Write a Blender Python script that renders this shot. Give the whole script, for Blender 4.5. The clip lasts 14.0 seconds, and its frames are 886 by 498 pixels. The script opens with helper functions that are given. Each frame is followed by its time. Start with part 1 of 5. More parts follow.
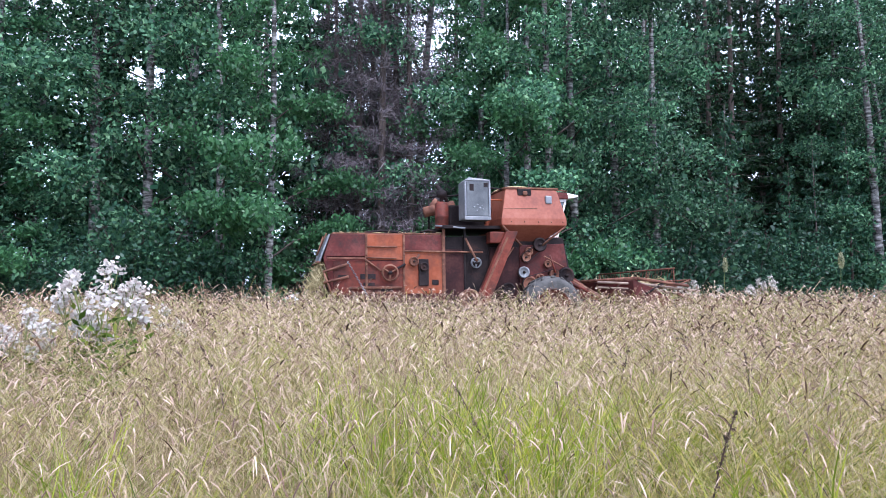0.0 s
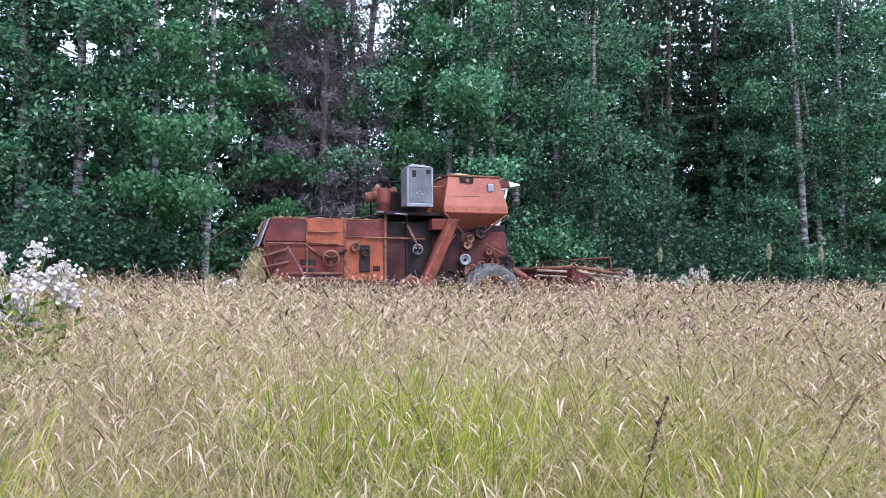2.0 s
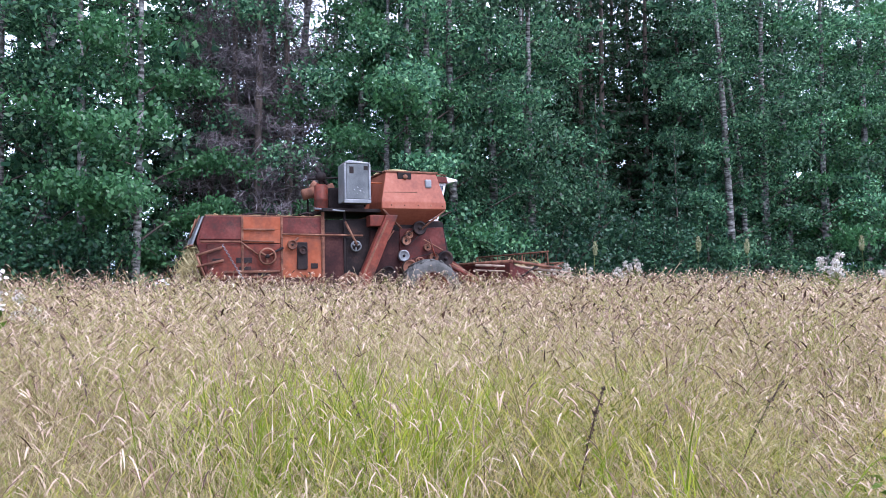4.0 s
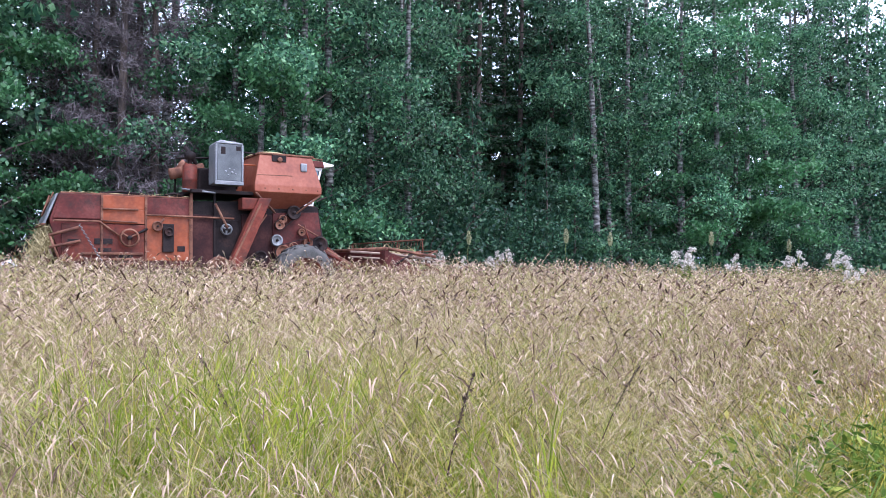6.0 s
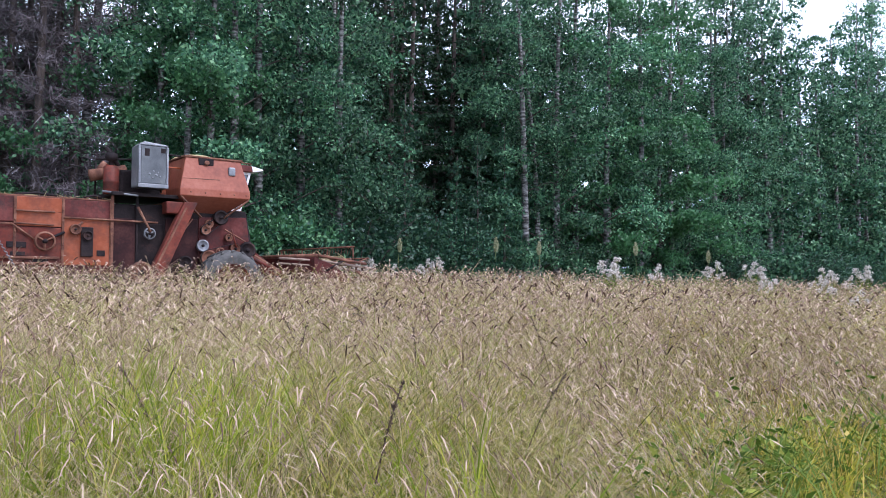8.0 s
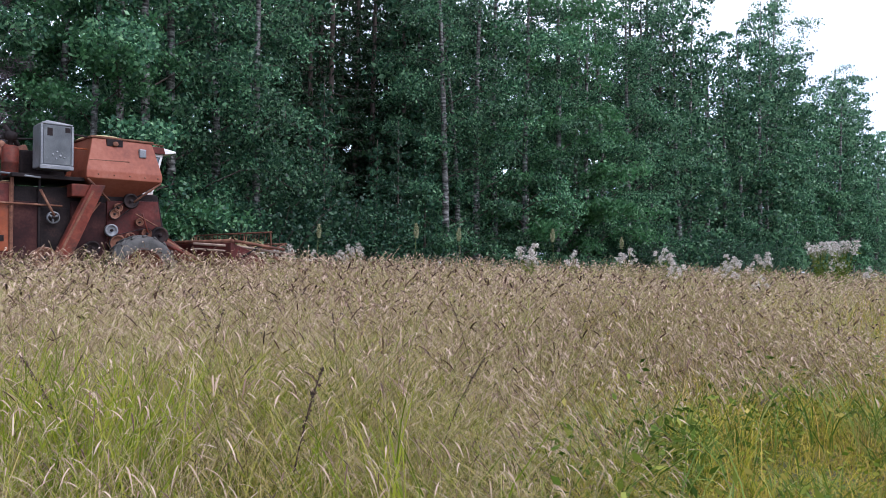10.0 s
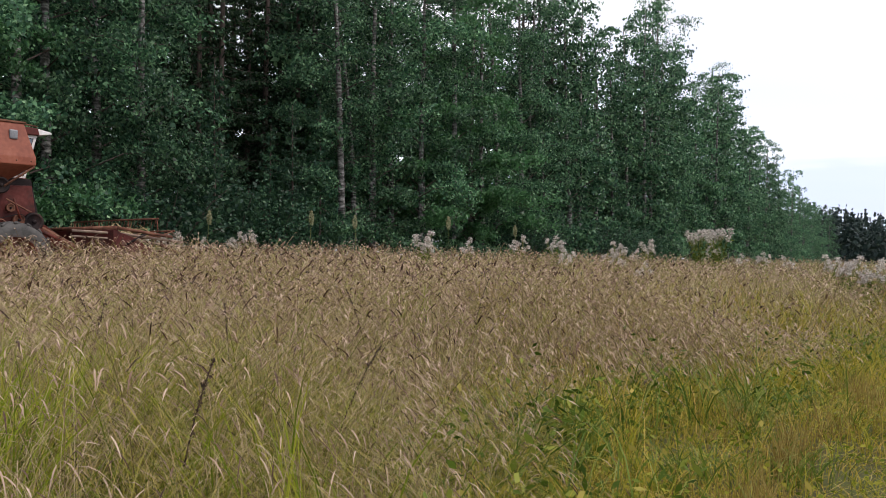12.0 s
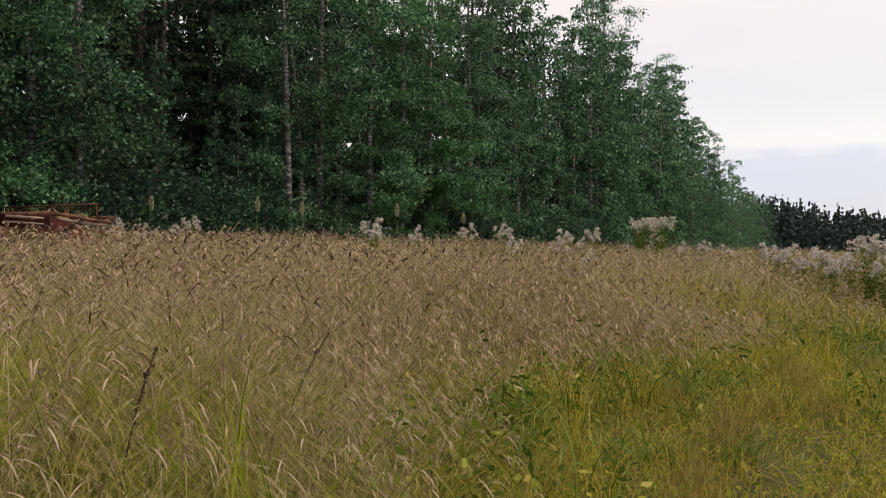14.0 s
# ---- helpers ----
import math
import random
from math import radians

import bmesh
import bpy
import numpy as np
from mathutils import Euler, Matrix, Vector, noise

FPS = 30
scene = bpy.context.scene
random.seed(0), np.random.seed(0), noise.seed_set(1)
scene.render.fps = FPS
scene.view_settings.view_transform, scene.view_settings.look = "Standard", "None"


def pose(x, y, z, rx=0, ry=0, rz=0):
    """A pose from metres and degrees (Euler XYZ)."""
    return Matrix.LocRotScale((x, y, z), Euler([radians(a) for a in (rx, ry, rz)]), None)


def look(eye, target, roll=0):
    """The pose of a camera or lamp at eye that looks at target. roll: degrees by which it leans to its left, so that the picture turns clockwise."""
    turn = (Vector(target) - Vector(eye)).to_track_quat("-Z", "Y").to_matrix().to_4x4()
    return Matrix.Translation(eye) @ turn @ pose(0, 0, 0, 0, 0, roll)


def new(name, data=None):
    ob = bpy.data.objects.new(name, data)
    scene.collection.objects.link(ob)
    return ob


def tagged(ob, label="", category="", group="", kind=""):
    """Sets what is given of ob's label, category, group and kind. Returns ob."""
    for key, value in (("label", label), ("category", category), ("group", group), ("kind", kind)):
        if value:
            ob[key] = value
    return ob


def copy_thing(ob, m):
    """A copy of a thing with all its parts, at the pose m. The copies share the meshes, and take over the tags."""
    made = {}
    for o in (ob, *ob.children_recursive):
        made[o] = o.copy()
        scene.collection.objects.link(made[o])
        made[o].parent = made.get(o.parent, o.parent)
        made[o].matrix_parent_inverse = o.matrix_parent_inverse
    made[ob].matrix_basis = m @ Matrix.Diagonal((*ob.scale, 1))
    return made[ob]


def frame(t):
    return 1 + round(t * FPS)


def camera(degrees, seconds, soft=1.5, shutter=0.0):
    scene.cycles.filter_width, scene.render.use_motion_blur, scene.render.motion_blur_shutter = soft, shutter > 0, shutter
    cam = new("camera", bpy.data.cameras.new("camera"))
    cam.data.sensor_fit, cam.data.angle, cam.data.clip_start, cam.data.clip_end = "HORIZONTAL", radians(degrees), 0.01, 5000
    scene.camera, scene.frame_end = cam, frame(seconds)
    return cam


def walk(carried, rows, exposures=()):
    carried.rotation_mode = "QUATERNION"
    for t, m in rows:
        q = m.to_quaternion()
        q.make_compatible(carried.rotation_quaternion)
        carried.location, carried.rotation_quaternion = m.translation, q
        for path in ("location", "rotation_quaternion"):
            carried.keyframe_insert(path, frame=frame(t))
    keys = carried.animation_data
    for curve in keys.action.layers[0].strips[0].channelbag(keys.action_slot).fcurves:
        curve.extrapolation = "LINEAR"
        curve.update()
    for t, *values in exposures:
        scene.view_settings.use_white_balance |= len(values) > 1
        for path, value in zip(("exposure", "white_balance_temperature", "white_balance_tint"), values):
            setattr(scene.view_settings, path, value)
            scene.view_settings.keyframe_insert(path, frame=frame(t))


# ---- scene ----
# ------------------------------------------------------------------ camera
cam = camera(61.2, 14.0, soft=0.8)
EYE = 1.55
# seconds, pitch + 90, roll, yaw: a panning camera that stays on one spot
ROWS = [
    (0.0, 94.09, 0.13, 0.00),
    (0.5, 93.93, 0.45, -0.39),
    (1.0, 93.77, 0.75, -1.34),
    (1.5, 93.68, 0.60, -2.92),
    (2.0, 93.08, -0.38, -4.50),
    (2.2, 92.91, -0.51, -4.98),
    (4.3, 92.70, 0.30, -10.55),
    (4.5, 92.20, -0.11, -11.71),
    (5.0, 91.84, 0.03, -14.04),
    (5.5, 91.81, -0.25, -16.64),
    (6.0, 91.76, -0.37, -18.70),
    (6.5, 91.60, -0.44, -20.54),
    (7.0, 91.78, -0.51, -21.91),
    (7.5, 92.20, -0.48, -22.68),
    (8.0, 92.40, -0.81, -24.01),
    (8.2, 92.13, -0.78, -24.49),
    (10.3, 91.48, -0.57, -31.14),
    (10.5, 91.54, -0.37, -31.86),
    (11.0, 91.54, -0.10, -34.17),
    (11.5, 91.32, -0.43, -36.41),
    (12.0, 90.54, -0.59, -38.02),
    (12.5, 90.47, -0.85, -39.46),
    (13.0, 89.85, -0.71, -41.70),
    (13.5, 90.16, -0.62, -42.05),
    (14.0, 89.60, -0.70, -41.96),
]
EXPOSURES = [(0.0, 1.08, 5520, 17), (5.5, 1.1, 5520, 18), (8.0, 0.7, 5620, 17), (10.5, 0.3, 6000, 15), (12.0, -0.08, 6850, 14), (14.0, -0.33, 7850, 14)]
walk(cam, [(t, pose(0, 0, EYE, rx, ry, rz)) for t, rx, ry, rz in ROWS], EXPOSURES)

# ------------------------------------------------------------------ light: bright overcast afternoon
world = bpy.data.worlds.new("overcast_sky")
scene.world = world
world.use_nodes = True
wn, wl = world.node_tree.nodes, world.node_tree.links
wn.clear()
SUN_EL, SUN_AZ = radians(48), radians(150)
w_out = wn.new("ShaderNodeOutputWorld")
w_sky = wn.new("ShaderNodeTexSky")
w_sky.sky_type, w_sky.sun_disc = "NISHITA", False
w_sky.sun_elevation, w_sky.sun_rotation = SUN_EL, SUN_AZ
w_blue = wn.new("ShaderNodeBackground")
w_blue.inputs["Strength"].default_value = 0.06
wl.new(w_sky.outputs[0], w_blue.inputs["Color"])
# layered stratus: white above, a blue-grey bank low down
w_co = wn.new("ShaderNodeTexCoord")
w_map = wn.new("ShaderNodeMapping")
w_map.inputs["Scale"].default_value = (1.2, 1.2, 7.0)
wl.new(w_co.outputs["Generated"], w_map.inputs["Vector"])
w_noise = wn.new("ShaderNodeTexNoise")
w_noise.inputs["Scale"].default_value, w_noise.inputs["Detail"].default_value = 1.6, 5.0
wl.new(w_map.outputs[0], w_noise.inputs["Vector"])
w_sep = wn.new("ShaderNodeSeparateXYZ")
wl.new(w_co.outputs["Generated"], w_sep.inputs[0])
w_add = wn.new("ShaderNodeMath")
w_add.operation = "MULTIPLY_ADD"
wl.new(w_noise.outputs[0], w_add.inputs[0])
w_add.inputs[1].default_value = 0.16
wl.new(w_sep.outputs[2], w_add.inputs[2])
w_ramp = wn.new("ShaderNodeValToRGB")
w_ramp.color_ramp.elements[0].position, w_ramp.color_ramp.elements[0].color = 0.14, (0.56, 0.66, 0.92, 1)
w_ramp.color_ramp.elements[1].position, w_ramp.color_ramp.elements[1].color = 0.40, (0.97, 0.97, 1.0, 1)
e = w_ramp.color_ramp.elements.new(0.185)
e.color = (0.62, 0.70, 0.93, 1)
e = w_ramp.color_ramp.elements.new(0.20)
e.color = (0.86, 0.90, 1.0, 1)
e = w_ramp.color_ramp.elements.new(0.28)
e.color = (0.80, 0.84, 0.98, 1)
wl.new(w_add.outputs[0], w_ramp.inputs[0])
w_cloud = wn.new("ShaderNodeBackground")
w_cloud.inputs["Strength"].default_value = 1.05
wl.new(w_ramp.outputs[0], w_cloud.inputs["Color"])
w_sum = wn.new("ShaderNodeAddShader")
wl.new(w_blue.outputs[0], w_sum.inputs[0])
wl.new(w_cloud.outputs[0], w_sum.inputs[1])
wl.new(w_sum.outputs[0], w_out.inputs["Surface"])

sun_data = bpy.data.lights.new("sun", "SUN")
sun_data.energy, sun_data.angle, sun_data.color = 1.5, radians(28), (1.0, 0.96, 0.90)
sun = new("sun", sun_data)
sun.matrix_world = look((40 * math.sin(SUN_AZ), 40 * math.cos(SUN_AZ), 45), (0, 0, 0))

# ------------------------------------------------------------------ materials


def ramp_node(nt, colors):
    n = nt.nodes.new("ShaderNodeValToRGB")
    while len(n.color_ramp.elements) < len(colors):
        n.color_ramp.elements.new(0.5)
    for i, (p, c) in enumerate(colors):
        n.color_ramp.elements[i].position, n.color_ramp.elements[i].color = p, (*c, 1)
    return n


def surface(name, colors, scale=4.0, fine=40.0, rough=0.6, metal=0.0, bump=0.2, mix=0.35, stretch=(1, 1, 1), dirt=None, dirt_at=(0.55, 0.7), spec=0.5):
    """Two scales of noise through a colour ramp, an optional dirt layer, and bump."""
    m = bpy.data.materials.new(name)
    m.use_nodes = True
    nt = m.node_tree
    b = nt.nodes["Principled BSDF"]
    co, mp = nt.nodes.new("ShaderNodeTexCoord"), nt.nodes.new("ShaderNodeMapping")
    mp.inputs["Scale"].default_value = stretch
    nt.links.new(co.outputs["Object"], mp.inputs["Vector"])
    big, small = nt.nodes.new("ShaderNodeTexNoise"), nt.nodes.new("ShaderNodeTexNoise")
    big.inputs["Scale"].default_value, big.inputs["Detail"].default_value = scale, 6
    small.inputs["Scale"].default_value, small.inputs["Detail"].default_value = fine, 4
    nt.links.new(mp.outputs[0], big.inputs["Vector"])
    nt.links.new(mp.outputs[0], small.inputs["Vector"])
    mx = nt.nodes.new("ShaderNodeMath")
    mx.operation = "MULTIPLY_ADD"
    nt.links.new(small.outputs[0], mx.inputs[0])
    mx.inputs[1].default_value = mix
    sub = nt.nodes.new("ShaderNodeMath")
    sub.operation = "SUBTRACT"
    nt.links.new(big.outputs[0], sub.inputs[0])
    sub.inputs[1].default_value = mix / 2
    nt.links.new(sub.outputs[0], mx.inputs[2])
    rp = ramp_node(nt, colors)
    nt.links.new(mx.outputs[0], rp.inputs[0])
    col = rp.outputs[0]
    if dirt:
        d = nt.nodes.new("ShaderNodeTexNoise")
        d.inputs["Scale"].default_value, d.inputs["Detail"].default_value = scale * 2.3, 9
        d.inputs["Roughness"].default_value = 0.7
        nt.links.new(mp.outputs[0], d.inputs["Vector"])
        dr = ramp_node(nt, [(dirt_at[0], (0, 0, 0)), (dirt_at[1], (1, 1, 1))])
        nt.links.new(d.outputs[0], dr.inputs[0])
        dm = nt.nodes.new("ShaderNodeMix")
        dm.data_type = "RGBA"
        nt.links.new(dr.outputs[0], dm.inputs["Factor"])
        nt.links.new(col, dm.inputs[6])
        dm.inputs[7].default_value = (*dirt, 1)
        col = dm.outputs[2]
    nt.links.new(col, b.inputs["Base Color"])
    b.inputs["Roughness"].default_value, b.inputs["Metallic"].default_value = rough, metal
    b.inputs["Specular IOR Level"].default_value = spec
    if bump:
        bp = nt.nodes.new("ShaderNodeBump")
        bp.inputs["Strength"].default_value, bp.inputs["Distance"].default_value = bump, 0.02
        nt.links.new(mx.outputs[0], bp.inputs["Height"])
        nt.links.new(bp.outputs[0], b.inputs["Normal"])
    return m


def foliage(name, colors, through_light=0.35, rough=0.55, patch=None, patch_scale=0.35, by_object=0.0, gloss=0.2):
    """Leaves and blades: the colour varies from one to the next, and in broad patches; part of the light goes through."""
    m = bpy.data.materials.new(name)
    m.use_nodes = True
    nt = m.node_tree
    b, out = nt.nodes["Principled BSDF"], nt.nodes["Material Output"]
    geo = nt.nodes.new("ShaderNodeNewGeometry")
    rp = ramp_node(nt, colors)
    nt.links.new(geo.outputs["Random Per Island"], rp.inputs[0])
    col = rp.outputs[0]
    if patch:
        n = nt.nodes.new("ShaderNodeTexNoise")
        n.inputs["Scale"].default_value, n.inputs["Detail"].default_value = patch_scale, 3
        nt.links.new(geo.outputs["Position"], n.inputs["Vector"])
        pr = ramp_node(nt, [(0.42, (0, 0, 0)), (0.62, (1, 1, 1))])
        nt.links.new(n.outputs[0], pr.inputs[0])
        half = nt.nodes.new("ShaderNodeMath")
        half.operation = "MULTIPLY"
        nt.links.new(pr.outputs[0], half.inputs[0])
        half.inputs[1].default_value = 0.7
        mx = nt.nodes.new("ShaderNodeMix")
        mx.data_type = "RGBA"
        nt.links.new(half.outputs[0], mx.inputs["Factor"])
        nt.links.new(col, mx.inputs[6])
        mx.inputs[7].default_value = (*patch, 1)
        col = mx.outputs[2]
    if by_object:
        oi = nt.nodes.new("ShaderNodeObjectInfo")
        mr = nt.nodes.new("ShaderNodeMapRange")
        mr.inputs["To Min"].default_value, mr.inputs["To Max"].default_value = 1 - by_object, 1 + by_object
        nt.links.new(oi.outputs["Random"], mr.inputs["Value"])
        hs = nt.nodes.new("ShaderNodeHueSaturation")
        nt.links.new(mr.outputs[0], hs.inputs["Value"])
        nt.links.new(col, hs.inputs["Color"])
        col = hs.outputs[0]
    nt.links.new(col, b.inputs["Base Color"])
    b.inputs["Roughness"].default_value = rough
    b.inputs["Specular IOR Level"].default_value = gloss
    tr = nt.nodes.new("ShaderNodeBsdfTranslucent")
    nt.links.new(col, tr.inputs["Color"])
    ms = nt.nodes.new("ShaderNodeMixShader")
    ms.inputs[0].default_value = through_light
    nt.links.new(b.outputs[0], ms.inputs[1])
    nt.links.new(tr.outputs[0], ms.inputs[2])
    nt.links.new(ms.outputs[0], out.inputs["Surface"])
    return m


M_SOIL = surface("field_soil", [(0.3, (0.045, 0.036, 0.018)), (0.5, (0.075, 0.072, 0.022)), (0.7, (0.075, 0.105, 0.020))], 0.6, 18, 0.95, bump=0.6)
M_RYE = foliage("ripe_rye_straw", [(0.0, (0.12, 0.070, 0.04)), (0.2, (0.31, 0.22, 0.13)), (0.5, (0.48, 0.36, 0.22)), (0.68, (0.55, 0.44, 0.28)), (0.77, (0.39, 0.36, 0.11)), (1.0, (0.20, 0.25, 0.04))], 0.25)
M_EAR = foliage("rye_ear", [(0.0, (0.05, 0.028, 0.022)), (0.24, (0.18, 0.10, 0.075)), (0.40, (0.38, 0.262, 0.198)), (0.75, (0.52, 0.378, 0.285)), (1.0, (0.61, 0.475, 0.365))], 0.2)
M_DARKEAR = foliage("ripe_dark_ear", [(0.0, (0.035, 0.020, 0.014)), (0.5, (0.085, 0.047, 0.032)), (1.0, (0.20, 0.12, 0.08))], 0.1)
M_BLADE = foliage("green_grass_blade", [(0.0, (0.055, 0.085, 0.010)), (0.3, (0.17, 0.21, 0.020)), (0.6, (0.35, 0.33, 0.05)), (1.0, (0.48, 0.37, 0.14))], 0.35)
M_WEED = foliage("weed_leaf", [(0.0, (0.040, 0.075, 0.010)), (0.6, (0.11, 0.17, 0.022)), (1.0, (0.28, 0.30, 0.055))], 0.3, gloss=0.1)
M_LUSH = foliage("fresh_grass_blade", [(0.0, (0.12, 0.18, 0.014)), (0.5, (0.27, 0.35, 0.024)), (0.8, (0.41, 0.44, 0.05)), (1.0, (0.47, 0.38, 0.10))], 0.4)
M_CLOVER = foliage("clover_leaf", [(0.0, (0.08, 0.14, 0.014)), (0.5, (0.21, 0.26, 0.024)), (1.0, (0.42, 0.39, 0.06))], 0.35, gloss=0.1)
M_YELLOW = foliage("yellowing_leaf", [(0.0, (0.34, 0.30, 0.06)), (1.0, (0.50, 0.40, 0.10))], 0.3)
M_COARSE = foliage("coarse_grass_blade", [(0.0, (0.06, 0.115, 0.014)), (0.6, (0.14, 0.21, 0.028)), (1.0, (0.30, 0.33, 0.09))], 0.35, rough=0.5, gloss=0.2)
M_VERGE = foliage("verge_grass", [(0.0, (0.06, 0.085, 0.010)), (0.3, (0.24, 0.25, 0.018)), (0.65, (0.47, 0.41, 0.05)), (1.0, (0.57, 0.37, 0.11))], 0.35)
M_STUBBLE = foliage("golden_stubble", [(0.0, (0.17, 0.11, 0.03)), (0.5, (0.32, 0.23, 0.06)), (1.0, (0.44, 0.36, 0.13))], 0.25)
M_BIRCH = foliage("birch_leaf", [(0.0, (0.012, 0.042, 0.026)), (0.4, (0.050, 0.138, 0.076)), (0.8, (0.126, 0.268, 0.138)), (1.0, (0.25, 0.43, 0.23))], 0.34, rough=0.4, by_object=0.40, gloss=0.27)
M_SAPLING = foliage("young_birch_leaf", [(0.0, (0.034, 0.100, 0.046)), (0.5, (0.066, 0.185, 0.074)), (1.0, (0.13, 0.29, 0.12))], 0.45, rough=0.4, by_object=0.2, gloss=0.5)
M_BUSH = foliage("bush_leaf", [(0.0, (0.016, 0.050, 0.034)), (0.5, (0.036, 0.100, 0.058)), (1.0, (0.078, 0.170, 0.080))], 0.32, rough=0.42, by_object=0.35, gloss=0.4)
M_SPRUCE = foliage("spruce_needles", [(0.0, (0.010, 0.025, 0.014)), (0.6, (0.018, 0.046, 0.022)), (1.0, (0.035, 0.077, 0.028))], 0.1, by_object=0.25)
M_DEAD = foliage("dead_spruce_twigs", [(0.0, (0.060, 0.050, 0.058)), (0.6, (0.125, 0.105, 0.115)), (1.0, (0.21, 0.18, 0.19))], 0.1)
# the blue of distance haze is mixed into this needle colour
M_FAR = foliage("far_forest", [(0.0, (0.020, 0.036, 0.036)), (0.6, (0.028, 0.050, 0.044)), (1.0, (0.040, 0.064, 0.048))], 0.1)
M_BIRCHBARK = surface("birch_bark", [(0.40, (0.028, 0.025, 0.024)), (0.53, (0.15, 0.145, 0.14)), (0.72, (0.40, 0.39, 0.38))], 2.2, 16, 0.8, bump=0.3, stretch=(1.5, 1.5, 5.0))
M_BARK = surface("conifer_bark", [(0.3, (0.035, 0.026, 0.024)), (0.6, (0.10, 0.075, 0.065))], 3, 25, 0.9, bump=0.5, stretch=(3, 3, 0.8))
M_FLOWER = foliage("pale_pink_petals", [(0.0, (0.36, 0.29, 0.26)), (0.25, (0.60, 0.54, 0.50)), (0.6, (0.62, 0.58, 0.54)), (1.0, (0.77, 0.75, 0.70))], 0.3)
M_STEM = surface("weed_stem", [(0.3, (0.12, 0.17, 0.04)), (0.7, (0.24, 0.24, 0.08))], 8, 40, 0.7, bump=0.1)

# ------------------------------------------------------------------ mesh helpers
RNG = np.random.default_rng(7)


def raw_mesh(name, verts, quads, smooth=False):
    """A mesh from arrays of vertices and of four-cornered faces."""
    verts, quads = np.asarray(verts, dtype=np.float32).reshape(-1, 3), np.asarray(quads, dtype=np.int32).reshape(-1, 4)
    me = bpy.data.meshes.new(name)
    me.vertices.add(len(verts))
    me.vertices.foreach_set("co", verts.ravel())
    me.loops.add(quads.size)
    me.loops.foreach_set("vertex_index", quads.ravel())
    me.polygons.add(len(quads))
    me.polygons.foreach_set("loop_start", np.arange(0, quads.size, 4, dtype=np.int32))
    if smooth:
        me.polygons.foreach_set("use_smooth", np.ones(len(quads), dtype=bool))
    me.update(calc_edges=True)
    return me


def join(*sets):
    """Several (verts, quads) as one."""
    vs, qs, n = [], [], 0
    for v, q in sets:
        v, q = np.asarray(v).reshape(-1, 3), np.asarray(q).reshape(-1, 4)
        vs.append(v)
        qs.append(q + n)
        n += len(v)
    return np.concatenate(vs), np.concatenate(qs)


def ribbons(pts, width, side):
    """N strips along centre lines pts (N, K, 3), of half width (N, K), spread along side (N, 3)."""
    n, k, _ = pts.shape
    off = width[:, :, None] * side[:, None, :]
    v = np.stack([pts - off, pts + off], axis=2).reshape(n * k * 2, 3)
    base = (np.arange(n) * k * 2)[:, None] + (np.arange(k - 1) * 2)[None, :]
    q = np.stack([base, base + 1, base + 3, base + 2], axis=-1).reshape(-1, 4)
    return v, q


def leaves(at, size, aspect=0.55, flat=0.0, droop=0.0):
    """N pointed leaves at the places at, of length size (N,), turned at random; flat: towards level, droop: towards hanging."""
    n = len(at)
    d = RNG.normal(size=(n, 3))
    d[:, 2] *= 1 - flat
    d /= np.linalg.norm(d, axis=1)[:, None]
    d[:, 2] -= droop
    d /= np.linalg.norm(d, axis=1)[:, None]
    s = np.cross(d, RNG.normal(size=(n, 3)))
    if flat:
        s[:, 2] *= 1 - flat
    s /= np.linalg.norm(s, axis=1)[:, None] + 1e-9
    a, b = d * (size / 2)[:, None], s * (size * aspect / 2)[:, None]
    v = np.stack([at - a, at + b - a * 0.1, at + a, at - b - a * 0.1], axis=1).reshape(-1, 3)
    return v, np.arange(n * 4).reshape(n, 4)


def tube(path, radii, sides=8, cap=True):
    """A tapered round bar along a path."""
    path = np.asarray(path, dtype=float)
    k = len(path)
    radii = np.broadcast_to(np.asarray(radii, dtype=float), (k,))
    tan = np.gradient(path, axis=0)
    tan /= np.linalg.norm(tan, axis=1)[:, None] + 1e-9
    ref = np.array([0, 0, 1.0]) if abs(tan[:, 2]).mean() < 0.8 else np.array([1.0, 0, 0])
    u = np.cross(tan, ref)
    u /= np.linalg.norm(u, axis=1)[:, None] + 1e-9
    w = np.cross(tan, u)
    ang = np.arange(sides) * 2 * np.pi / sides
    ring = u[:, None, :] * np.cos(ang)[None, :, None] + w[:, None, :] * np.sin(ang)[None, :, None]
    v = (path[:, None, :] + ring * radii[:, None, None]).reshape(-1, 3)
    i, j = np.meshgrid(np.arange(k - 1), np.arange(sides), indexing="ij")
    jn = (j + 1) % sides
    q = np.stack([i * sides + j, i * sides + jn, (i + 1) * sides + jn, (i + 1) * sides + j], axis=-1).reshape(-1, 4)
    if cap:
        v = np.concatenate([v, path[:1], path[-1:]])
        a = k * sides
        j = np.arange(0, sides, 2)
        lo = np.stack([np.full_like(j, a), (j + 2) % sides, (j + 1) % sides, j], axis=1)
        hi = (k - 1) * sides
        up = np.stack([np.full_like(j, a + 1), hi + j, hi + (j + 1) % sides, hi + (j + 2) % sides], axis=1)
        q = np.concatenate([q, lo, up])
    return v, q


